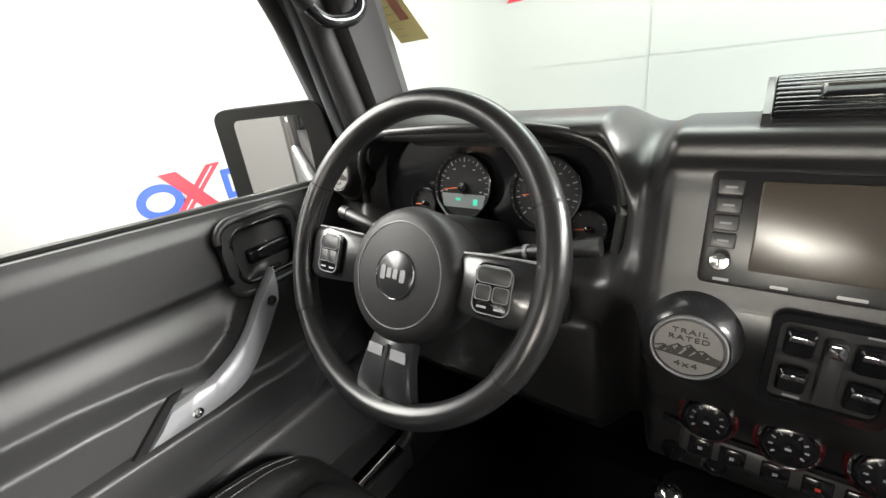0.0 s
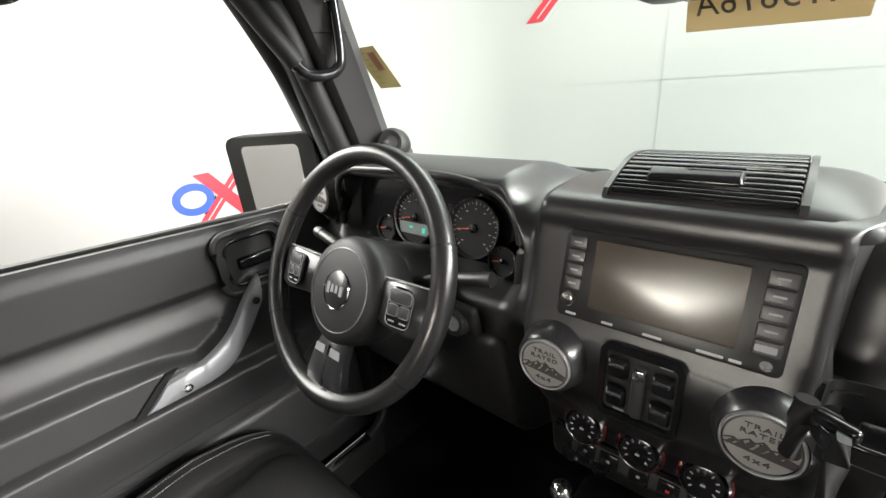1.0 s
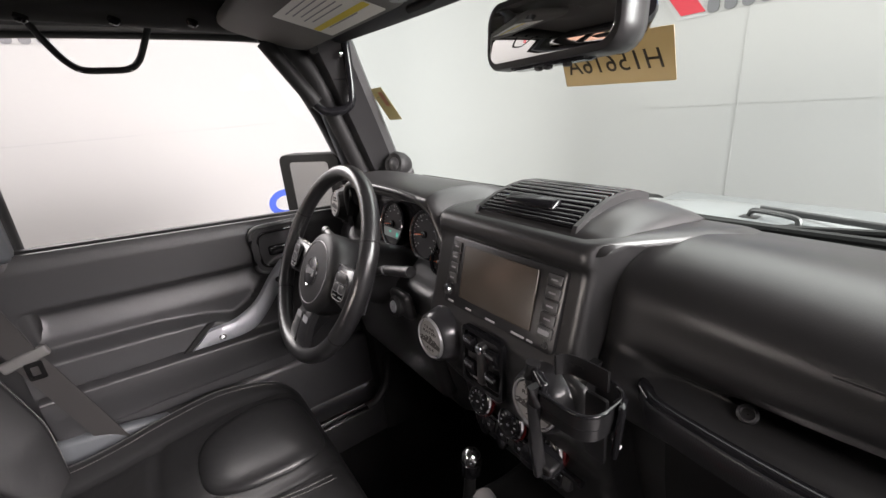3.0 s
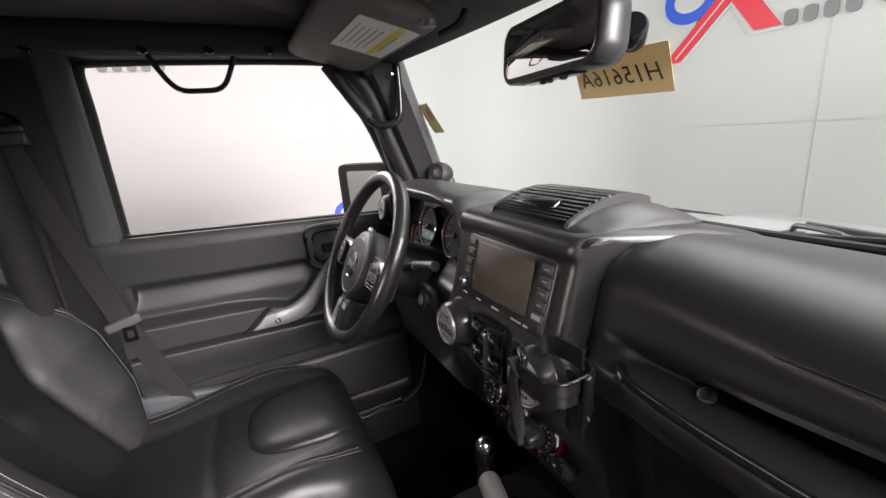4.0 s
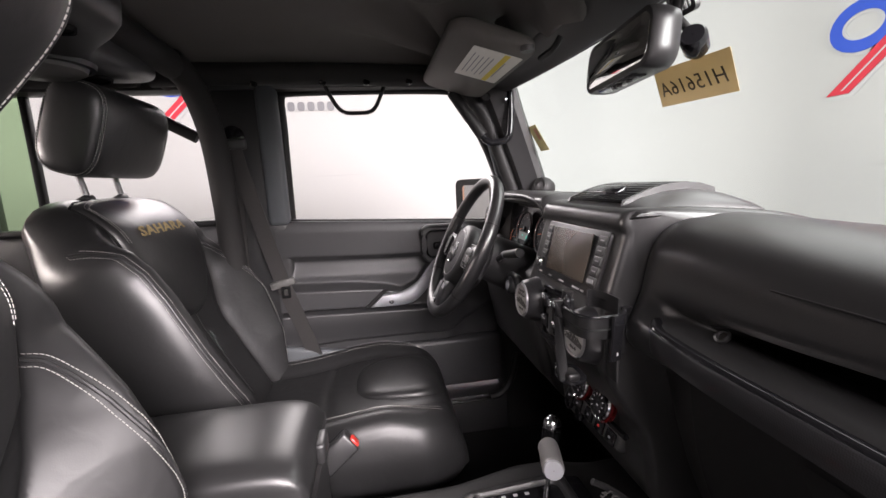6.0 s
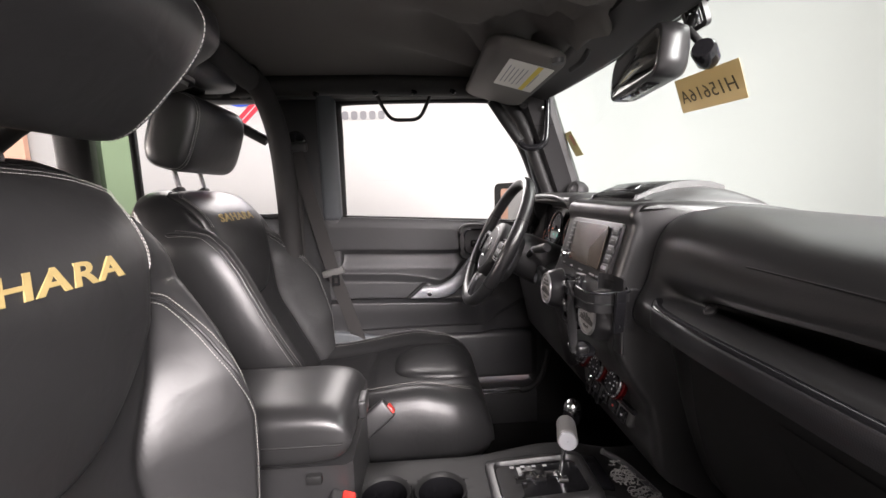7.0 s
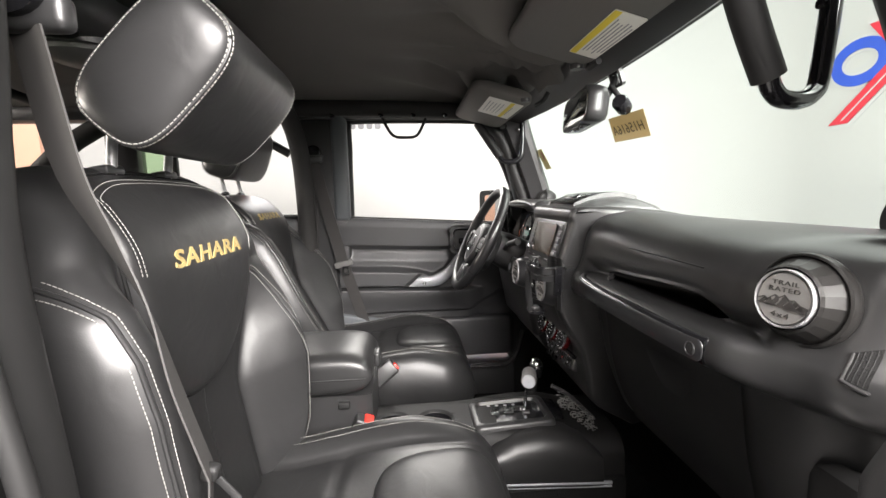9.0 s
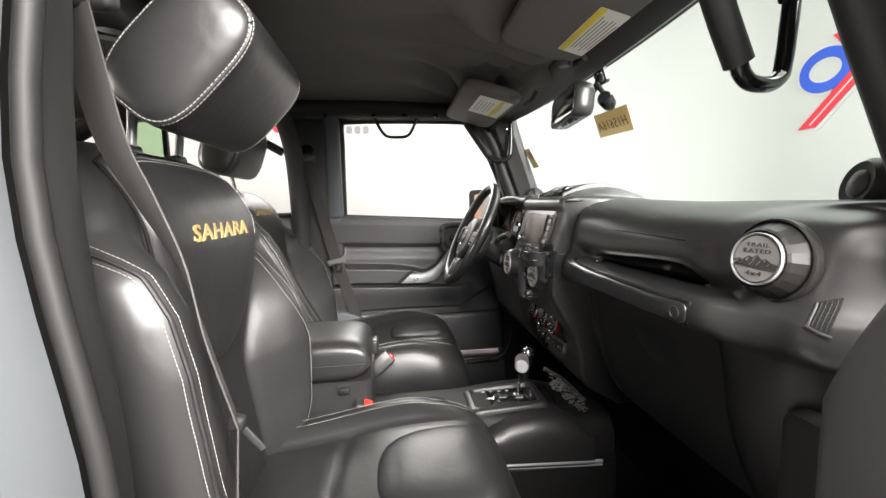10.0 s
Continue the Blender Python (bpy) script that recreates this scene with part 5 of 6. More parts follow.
        part("spoke_line", tube([m @ Vector((s * 0.074, 0.037, 0.0)), m @ Vector((s * 0.11, 0.039, 0.006)), m @ Vector((s * 0.155, 0.039, 0.001))], 0.0012, 6), RING, sp)
    # forked lower spoke
    low = part("lower_spoke", loft([[m @ Vector((x * w, y, z + d)) for x, d in ((-1, -0.012), (-1, 0.0), (-0.85, 0.004), (0.85, 0.004), (1, 0.0), (1, -0.012))]
                                    for y, w, z in ((-0.070, 0.030, 0.0), (-0.095, 0.034, 0.006), (-0.125, 0.040, 0.006), (-0.145, 0.045, 0.0), (-0.156, 0.045, -0.006))]), CARBON, t, "carbon weave lower spoke")
    part("slot", moved(box((0, 0, 0), (0.0045, 0.060, 0.003), 0.001), m @ pose(0.0, -0.108, 0.0092)), RUBBER, low)
    for s in (-1, 1):
        part("spoke_plate", moved(plate([(s * 0.006, -0.082), (s * 0.027, -0.082), (s * 0.031, -0.108), (s * 0.006, -0.108)][::s], 0.0012, pose(0, 0, 0)), m @ pose(0, 0, 0.0085)), PRINT, low)
    # column and stalks
    part("column", tube([c - nrm * 0.045, c - nrm * 0.09, c - nrm * 0.19], [0.052, 0.060, 0.066], 24, power=2.6), PLASTIC, t, "black column shroud")
    for s in (-1, 1):
        b = c - nrm * 0.075
        tip = Vector((-0.375 + s * 0.190, 0.428, 1.321))
        pts = [b + Vector((s * 0.05, 0.01, 0.0)), b.lerp(tip, 0.55), b.lerp(tip, 0.78), tip]
        st = part("stalk", tube(pts, [0.007, 0.008, 0.0095, 0.0095], 14), PLASTIC, t, "black control stalk")
        part("stalk_end", tube([pts[2] + (pts[3] - pts[2]) * 0.75, pts[3] + (pts[3] - pts[2]) * 0.10], [0.0105, 0.0100], 18), PLASTIC, st)
        part("stalk_mark", tube([pts[1] + (pts[2] - pts[1]) * 0.2, pts[1] + (pts[2] - pts[1]) * 0.3], 0.0096, 14), PRINT, st)
    return t


def cup_holder():
    """A clip-on drink holder that hangs from the right centre vent."""
    t = thing("cup_holder", (0.20, 0.37, 1.20), "black plastic clip-on drink holder hung on the vent", "cup holder")
    c = Vector((0.172, 0.398, 1.298))

    def band(a0, a1, rx, ry, z0, z1, thick=0.0035, n=30):
        rows = []
        for a in np.linspace(radians(a0), radians(a1), n):
            d = Vector((math.cos(a), math.sin(a), 0))
            p = c + Vector((rx * math.copysign(abs(d.x) ** 0.6, d.x), ry * math.copysign(abs(d.y) ** 0.6, d.y), 0))
            rows.append([p + Vector((0, 0, z1)), p + d * thick + Vector((0, 0, z1 - 0.001)), p + d * thick + Vector((0, 0, z0)), p + Vector((0, 0, z0))])
        return loft(rows)
    part("hoop", band(-175, 45, 0.036, 0.030, -0.002, 0.012), STACK, t, "glossy open hoop")
    part("hoop_lip", tube([c + Vector((0.0380 * math.copysign(abs(math.cos(radians(a))) ** 0.6, math.cos(radians(a))), 0.0320 * math.copysign(abs(math.sin(radians(a))) ** 0.6, math.sin(radians(a))), 0.012)) for a in range(-175, 140, 5)], 0.0022, 10), GLOSS, t, "rounded shiny lip")
    part("lower_hoop", band(-150, 10, 0.0345, 0.0285, -0.016, -0.004, 0.003), STACK, t)
    part("column", tube([(0.148, 0.364, 1.316), (0.148, 0.363, 1.295), (0.149, 0.364, 1.25), (0.150, 0.369, 1.205)], [0.0070, 0.0072, 0.0072, 0.0066], 16, 0.55, power=5), STACK, t, "flat upright column")
    part("vent_clip", tube([(0.127, 0.386, 1.322), (0.126, 0.384, 1.305), (0.126, 0.386, 1.268)], [0.0075, 0.0082, 0.0075], 16), STACK, t, "rounded vent clip")
    part("clip_arm", box((0.142, 0.378, 1.312), (0.034, 0.010, 0.016), 0.004, 3, rot=(0, 0, -28)), GLOSS, t)
    part("tongue", band(165, 75, 0.036, 0.026, 0.002, 0.026, 0.003, 20), STACK, t, "curved vent tongue")
    part("tongue_slot", band(140, 100, 0.0352, 0.0252, 0.014, 0.017, 0.0036, 12), RUBBER, t)
    part("hinge_post", box((0.206, 0.414, 1.284), (0.008, 0.012, 0.046), 0.003), STACK, t)
    part("hinge_plate", box((0.213, 0.406, 1.284), (0.006, 0.018, 0.060), 0.002, 2, rot=(0, 4, 20)), GLOSS, t)
    for z in (1.270, 1.310):
        part("hinge_pin", tube([(0.207, 0.410, z - 0.006), (0.214, 0.405, z - 0.006)], 0.0032, 10), CHROME, t)
    part("rest_arm", box((0.152, 0.378, 1.212), (0.024, 0.018, 0.012), 0.004, 3), STACK, t)
    part("rest", plate(rrect(0.046, 0.036, 0.014), 0.006, pose(0.138, 0.384, 1.203, 0, 6, 0), 0.002), GLOSS, t)
    part("back_strap", box((0.176, 0.425, 1.25), (0.026, 0.006, 0.08), 0.003, 2), STACK, t)
    return t


dashboard()
steering_wheel()
cup_holder()


# ---- seats ----
def seat(x0, y0, z0, recline, label, ahead=0.0, lift=0.0):
    """A front seat; x0, y0 is where the back meets the cushion, recline the back's lean in degrees."""
    t = thing("bucket_seat", (x0, y0 + 0.2, 0.63), label, "car seat", "front seats")
    o = Matrix.Translation((x0, y0 + ahead, z0 + lift))
    outer = math.copysign(1, x0)
    # cushion

    def cush(y, u):
        """Height of the cushion's top; u runs from -1 to 1 across."""
        rise = 0.012 + 0.030 * ease(0, 0.30, y) - 0.015 * ease(0.36, 0.46, y)
        bol = 0.034 * ease(0.50, 0.80, abs(u)) * ease(1.04, 0.86, abs(u)) * ease(0.44, 0.25, y)
        groove = -0.006 * math.exp(-((abs(u) - 0.56) / 0.03) ** 2) * ease(0.45, 0.35, y)
        cross = -0.006 * math.exp(-((y - 0.13 - 0.02 * abs(u)) / 0.010) ** 2) * ease(0.6, 0.5, abs(u))
        return rise + bol + groove + cross

    def half(y):
        return 0.245 + 0.018 * ease(0.0, 0.2, y) - 0.030 * ease(0.34, 0.46, y)
    rows = []
    for y in np.linspace(-0.06, 0.452, 54):
        e = max(0.02, 1 - max(0, (y - 0.385) / 0.069) ** 2.6) ** 0.5 if y > 0.385 else 1
        w = half(y) * (1 - 0.10 * (1 - e))
        top = []
        for k in range(61):
            u = -1 + 2 * k / 60
            side = max(0, 1 - abs(u) ** 9) ** 0.5
            top.append(Vector((w * math.copysign(abs(u) ** 0.97, u), y, -0.075 + (cush(y, u) + 0.075) * side * e)))
        bot = [Vector((w * u, y, -0.075 - 0.065 * e * (1 - abs(u) ** 6) ** 0.5)) for u in np.linspace(1, -1, 15)[1:-1]]
        rows.append([o @ p for p in top + bot])
    part("cushion", loft(rows), LEATHER, t, "black leather cushion", 50)
    pad = []
    for k, i in ((1.0, -0.012), (1.0, 0.002), (0.97, 0.008), (0.90, 0.0125), (0.75, 0.016), (0.5, 0.018), (0.2, 0.019), (0.02, 0.0195)):
        ring = []
        for j in range(48):
            a = 2 * math.pi * j / 48
            px = 0.112 * math.copysign(abs(math.cos(a)) ** 0.65, math.cos(a)) * k
            py = 0.112 * math.copysign(abs(math.sin(a)) ** 0.70, math.sin(a)) * k
            px *= 1 + 0.11 * py / 0.112
            y = 0.316 + py
            u = px / half(y)
            e = max(0.02, 1 - max(0, (y - 0.385) / 0.069) ** 2.6) ** 0.5 if y > 0.385 else 1
            ring.append(o @ Vector((px, y, -0.075 + (cush(y, u) + 0.075) * e + i)))
        pad.append(ring)
    part("thigh_pad", loft(pad), LEATHER, t, "raised leather thigh pad", 60)
    lines = []
    for s in (-1, 1):
        for du in (0.70, 0.745):
            pts = [Vector((s * du * half(y), y, cush(y, du) + 0.0015)) for y in np.linspace(0.0, 0.40, 50)]
            lines.append(stitches([o @ p for p in pts]))
    part("stitching", join(*lines), THREAD, t, "white double stitching", kind="stuff")
    part("seat_valance", box((x0, y0 + 0.19, 0.80), (0.47, 0.42, 0.10), 0.03, 3), PLASTIC, t)
    part("seat_frame", box((x0, y0 + 0.17, 0.69), (0.40, 0.42, 0.13), 0.02, 2), RUBBER, t)
    for s in (-1, 1):
        part("seat_rail", box((x0 + s * 0.19, y0 + 0.18, 0.635), (0.04, 0.56, 0.03), 0.006), SATIN, t)

    # back, drawn upright and then leaned
    lean = Matrix.Translation((x0, y0, z0)) @ pose(0, 0, 0, recline, 0, 0)

    def outline(h):
        return float(np.interp(h, [p.x for p in CURVE], [p.y for p in CURVE]))
    OUT = [(-0.06, 0.190), (0.0, 0.212), (0.08, 0.238), (0.20, 0.258), (0.32, 0.263), (0.42, 0.262), (0.46, 0.255), (0.495, 0.238), (0.54, 0.212), (0.580, 0.192), (0.605, 0.150)]
    CURVE = spline([(h, w, 0) for h, w in OUT], 80)

    OUTER_ROLL = ((-0.06, 0.0, 0.1, 0.22, 0.34, 0.40, 0.446, 0.475, 0.51), (0.055, 0.078, 0.096, 0.100, 0.106, 0.102, 0.088, 0.062, 0.040))
    INNER_ROLL = ((-0.06, 0.0, 0.1, 0.23, 0.30, 0.36, 0.417, 0.46), (0.010, 0.040, 0.078, 0.098, 0.092, 0.078, 0.056, 0.040))

    def foot(h):
        return 0.128 + 0.040 * ease(0.22, 0.36, h)

    def round_off(h):
        return max(0.05, 1 - max(0, (h - 0.53) / 0.078) ** 2.4) ** 0.5 if h > 0.53 else 1

    def front(h, x):
        """How far the back's face stands out at a height and a distance from its middle."""
        edge = outline(h) - 0.042
        sign, x = x, min(abs(x), edge)
        y = 0.050 * ease(0.22, 0.50, h)
        high = np.interp(h, *(OUTER_ROLL if sign > 0 else INNER_ROLL))
        q = max(0, (x - foot(h)) / (edge - foot(h))) if edge > foot(h) else 0
        y += max(0, high - y) * (0.8 * q + 0.2 * math.sin(math.pi / 2 * min(1, q)) ** 2)
        y -= 0.006 * math.exp(-((x - foot(h)) / 0.013) ** 2) * ease(0.53, 0.46, h)
        return y - 0.030 * ease(0.48, 0.60, h)

    def skin(h, x, lift=0.0):
        """The same with the rounded sides of the bolsters."""
        q = min(1, max(0, (abs(x) - outline(h) + 0.042) / 0.042))
        return -0.02 + (front(h, x) - 0.070 * (1 - math.sqrt(1 - q * q)) + 0.02) * round_off(h) + lift
    rows = []
    for h in np.linspace(-0.06, 0.605, 96):
        w, e = outline(h), round_off(h)
        turn = [0.042 * math.sin(a) for a in np.linspace(0, math.pi / 2, 12)[1:]]
        xs = [-(w - 0.042 + d) for d in turn[::-1]] + list(np.linspace(0.042 - w, w - 0.042, 131)) + [w - 0.042 + d for d in turn]
        loop = [Vector((x, skin(h, x), h)) for x in xs]
        loop += [Vector((w * u, -0.045 - 0.045 * e * (1 - abs(u) ** 5) ** 0.5, h)) for u in np.linspace(1, -1, 17)]
        rows.append([lean @ p for p in loop])
    part("backrest", loft(rows), LEATHER, t, "black leather backrest with side bolsters", 50)
    # raised shield-shaped upper panel
    def shield(h):
        return 0.166 - 0.012 * ease(0.50, 0.40, h) if h >= 0.403 else 0.154 * max(0.0, (h - 0.2825) / 0.1205) ** 0.40
    edge = [(min(shield(h), outline(h) - 0.004), h) for h in [0.2827, 0.2835, 0.285, 0.2875, 0.291, 0.296, 0.303, 0.312, 0.323] + list(np.linspace(0.336, 0.574, 22))]
    ring = [(x, h) for x, h in edge] + [(0.130, 0.589), (0.085, 0.595), (0, 0.597), (-0.085, 0.595), (-0.130, 0.589)] + [(-x, h) for x, h in edge[::-1]]
    ring += [(0.0, 0.2822)]
    cx, ch = 0.0, 0.43
    pan = []
    for k, i in ((1.0, -0.010), (1.0, 0.001), (0.980, 0.008), (0.94, 0.0125), (0.91, 0.0137), (0.84, 0.0155), (0.6, 0.0175), (0.35, 0.0185), (0.12, 0.019), (0.01, 0.019)):
        row = []
        for x, h in ring:
            px, ph = cx + (x - cx) * k, ch + (h - ch) * k
            row.append(lean @ Vector((px, -0.02 + (front(ph, min(abs(px), foot(ph) - 0.016)) + 0.02) * round_off(ph) + i, ph)))
        pan.append(row)
    part("upper_panel", loft(pan), LEATHER, t, "raised shield-shaped leather panel", 60)
    part("panel_seam", tube(pan[1] + pan[1][:1], 0.0022, 6, up=tuple(lean.to_3x3() @ Vector((0, 1, 0)))), CARPET, t, "dark seam round the raised panel")
    mid = []
    for h in np.linspace(0.03, 0.280, 30):
        mid.append(lean @ Vector((0.0, front(h, 0.0) + 0.0002, h)))
    part("centre_seam", tube(mid, 0.0012, 6, up=(1, 0, 0)), RUBBER, t)
    text = lean @ Matrix.Translation((0.0 if outer > 0 else 0.008, front(0.475, 0) + 0.0182, 0.478 if outer > 0 else 0.486)) @ pose(0, 0, 0, 90, 0, 180)
    for glyph in pieces(letters("SAHARA", 0.031, text @ Matrix.Diagonal((1.58, 1, 1, 1)), 0.0010, 1.10, 0.12, 0.0007)):
        part("embroidered_letter", glyph, GOLD, t, "gold embroidered letter")
    lines = []
    for s in (-1, 1):
        # crest seam of each bolster: piping between two rows of thread, turning outwards at the top
        crest = [(outline(0.488) - 0.003, 0.488)] + [(outline(h) - 0.012 - 0.008 * ease(0.48, 0.43, h), h) for h in (0.455, 0.41, 0.35, 0.28, 0.20, 0.10, 0.0)]
        if s < 0:
            crest = [(0.168, 0.432), (0.186, 0.420), (0.200, 0.395), (0.210, 0.36), (0.219, 0.30), (0.226, 0.235), (0.223, 0.15), (0.208, 0.06), (0.194, 0.0)]
        run = spline([(x, h, 0) for x, h in crest], 120)
        for off in (-0.0050, 0.0050, -0.034) if s > 0 else (-0.0055, 0.0055):
            pts = []
            for k, p in enumerate(run):
                if off < -0.02 and k < 38:
                    continue
                d = (run[min(k + 1, 119)] - run[max(k - 1, 0)]).normalized()
                x, h = p.x - d.y * off, p.y + d.x * off
                x = min(x, outline(h) - 0.002)
                pts.append(lean @ Vector((s * x, skin(h, s * x, 0.0012), h)))
            lines.append(stitches(pts, up=tuple(lean.to_3x3() @ Vector((s * 0.45, 0.89, 0)))))
        part("piping", tube([lean @ Vector((s * p.x, skin(p.y, s * p.x, 0.0010), p.y)) for p in run], 0.0026, 8), LEATHER, t)
    ahead_dir = lean.to_3x3() @ Vector((0, 1, 0))
    crown = [k for k, (x, h) in enumerate(ring) if h > 0.47]
    for row, lift in ((3, 0.0010), (4, 0.0010)):
        smooth_top = spline([pan[row][k] + ahead_dir * lift for k in crown], 120)
        lines.append(stitches(smooth_top, up=tuple(ahead_dir)))
    part("stitching", join(*lines), THREAD, t, "white double stitching", kind="stuff")
    # head restraint, tilted forward
    hm = lean @ Matrix.Translation((0, 0.116 if outer > 0 else 0.092, 0.690 if outer > 0 else 0.708)) @ pose(0, 0, 0, -53 if outer > 0 else -46, 0, 0) @ Matrix.Scale(1.0 if outer > 0 else 0.99, 4)
    W = 0.142
    rows = []
    for q in [math.copysign(1 - (1 - abs(v)) ** 1.8, v) for v in np.linspace(-1, 1, 45)]:
        k = max((1 - min(1, abs(q)) ** 14) ** 0.30, 0.06)
        loop = []
        for j in range(44):
            a = 2 * math.pi * j / 44
            dy = 0.057 * math.copysign(abs(math.cos(a)) ** 0.62, math.cos(a))
            dz = 0.094 * math.copysign(abs(math.sin(a)) ** 0.62, math.sin(a))
            loop.append(hm @ Vector((W * q, dy * k, dz * (0.35 + 0.65 * k))))
        rows.append(loop)
    hr = part("headrest", loft(rows), LEATHER, t, "black leather head restraint", 60)
    lines = []
    for s in (-1, 1):
        for q in (0.875, 0.915):
            k = (1 - q ** 14) ** 0.30
            pts = [hm @ Vector((s * W * q, 0.0575 * math.copysign(abs(math.cos(a)) ** 0.62, math.cos(a)) * k, 0.0945 * math.copysign(abs(math.sin(a)) ** 0.62, math.sin(a)) * (0.35 + 0.65 * k))) for a in np.linspace(0, 2 * math.pi, 90)]
            lines.append(stitches(pts, 0.0058, 0.004, 0.0014, 0.0002, up=(s, 0, 0)))
        q = 0.895
        k = (1 - q ** 14) ** 0.30
        part("piping", tube([hm @ Vector((s * W * q, 0.0567 * math.copysign(abs(math.cos(a)) ** 0.62, math.cos(a)) * k, 0.0937 * math.copysign(abs(math.sin(a)) ** 0.62, math.sin(a)) * (0.35 + 0.65 * k))) for a in np.linspace(0, 2 * math.pi, 70)], 0.0022, 8), LEATHER, hr)
    part("stitching", join(*lines), THREAD, hr, "white double stitching", kind="stuff")
    for s in (-1, 1):
        part("headrest_post", tube([lean @ Vector((s * 0.062, -0.010, 0.56)), lean @ Vector((s * 0.062, 0.022, 0.67))], 0.006, 12), RING, t, "grey metal post")
        part("post_collar", moved(box((0, 0, 0), (0.034, 0.026, 0.012), 0.004), lean @ Matrix.Translation((s * 0.062, -0.004, 0.602))), PLASTIC, t)
    return t


def rear_bench():
    t = thing("rear_bench", (0, -1.05, 0.63), "black leather rear bench seat with two head restraints", "rear seat")
    part("bench_cushion", box((0, -0.92, 0.88), (1.16, 0.46, 0.16), 0.05, 4), LEATHER, t)
    part("bench_back", box((0, -1.18, 1.17), (1.16, 0.14, 0.56), 0.05, 4, rot=(12, 0, 0)), LEATHER, t)
    for x in (-0.34, 0.34):
        h = part("bench_headrest", box((x, -1.27, 1.50), (0.25, 0.10, 0.14), 0.045, 4, rot=(6, 0, 0)), LEATHER, t)
        for s in (-1, 1):
            part("post", tube([(x + s * 0.05, -1.26, 1.40), (x + s * 0.05, -1.27, 1.46)], 0.006, 10), CHROME, h)
    return t


def seat_belt(s, ring, buckle, end):
    t = thing("seat_belt", (s * 0.65, -0.2, 0.85), "dark grey webbing seat belt hanging at the centre pillar", "seat belt", "seat belts")

    def strap(pts, wide, name="webbing"):
        cur = spline(pts, 24)
        rows = []
        for k, p in enumerate(cur):
            d = (cur[min(k + 1, 23)] - cur[max(k - 1, 0)]).normalized()
            side = d.cross(Vector((s, 0.25, 0))).normalized() if s < 0 else Vector((0.48, 0.88, 0)).lerp(Vector((0.88, 0.34, 0.15)), ease(1.53, 1.28, p.z)).normalized()
            n = side.cross(d)
            rows.append([p + side * (wide / 2) + n * 0.0008, p + side * (wide / 2) - n * 0.0008, p - side * (wide / 2) - n * 0.0008, p - side * (wide / 2) + n * 0.0008])
        part(name, loft(rows), BELT, t, "grey webbing")
    ring, buckle, end = Vector(ring), Vector(buckle), Vector(end)
    wide = 0.047
    if s < 0:
        strap([ring, (ring + buckle) / 2 + Vector((-s * 0.008, 0, 0)), buckle], wide)
    else:
        strap([ring, (0.643, -0.176, 1.49), (0.645, -0.150, 1.43), (0.646, -0.122, 1.365), (0.646, -0.105, 1.29), buckle], wide)
    strap([buckle, (buckle + end) / 2, end], wide)
    if s < 0:
        strap([ring + Vector((s * 0.012, -0.004, 0)), Vector((s * 0.672, ring.y - 0.02, 1.30)), Vector((s * 0.672, ring.y - 0.02, 0.95))], 0.047)
    g = part("belt_guide", box(tuple(ring + Vector((0, 0, 0.012))), (0.020, 0.075, 0.030), 0.008, 3), PLASTIC, t, "black belt guide")
    part("guide_cover", lathe([(0.001, 0), (0.030, 0), (0.030, 0.010), (0.024, 0.016), (0.001, 0.018)], Matrix.Translation(ring + Vector((s * 0.018, 0, 0.035))) @ pose(0, 0, 0, 0, -s * 90, 0), 26), GLOSS, g)
    tg = part("latch_plate", box(tuple(buckle), (0.014, 0.072 if s < 0 else 0.016, 0.022 if s < 0 else 0.016), 0.005, 3, rot=(14, 0, 0) if s < 0 else (-14, 0, 0)), TRIM if s < 0 else RUBBER, t, "grey latch plate")
    m = Matrix.Translation(buckle + Vector((-s * 0.004, 0.008, -0.026))) @ pose(0, 0, 0, 0, s * -90, 0) @ pose(0, 0, 0, 0, 0, 90)
    if s < 0:
        part("latch_tongue", frame_ring(rrect(0.026, 0.036, 0.004), rrect(0.012, 0.018, 0.002), 0.003, m), CHROME, tg)
    else:
        part("latch_tongue", box(tuple(buckle + Vector((-0.002, 0.014, -0.020))), (0.003, 0.007, 0.030), 0.001, 2, rot=(38, 0, 0)), PLASTIC, tg)
    return t


def belt_buckle(at, rot, label):
    t = thing("belt_buckle", (at[0], at[1], at[2] - 0.05), label, "belt buckle", "belt buckles")
    m = Matrix.Translation(at) @ pose(0, 0, 0, *rot)
    part("buckle_case", moved(box((0, 0, -0.04), (0.030, 0.046, 0.10), 0.006, 3), m), PLASTIC, t)
    part("release_button", moved(box((0, 0.006, 0.010), (0.024, 0.022, 0.008), 0.003), m), RED, t, "red release button")
    part("stalk", moved(box((0, 0, -0.12), (0.012, 0.030, 0.09), 0.004), m), RUBBER, t)


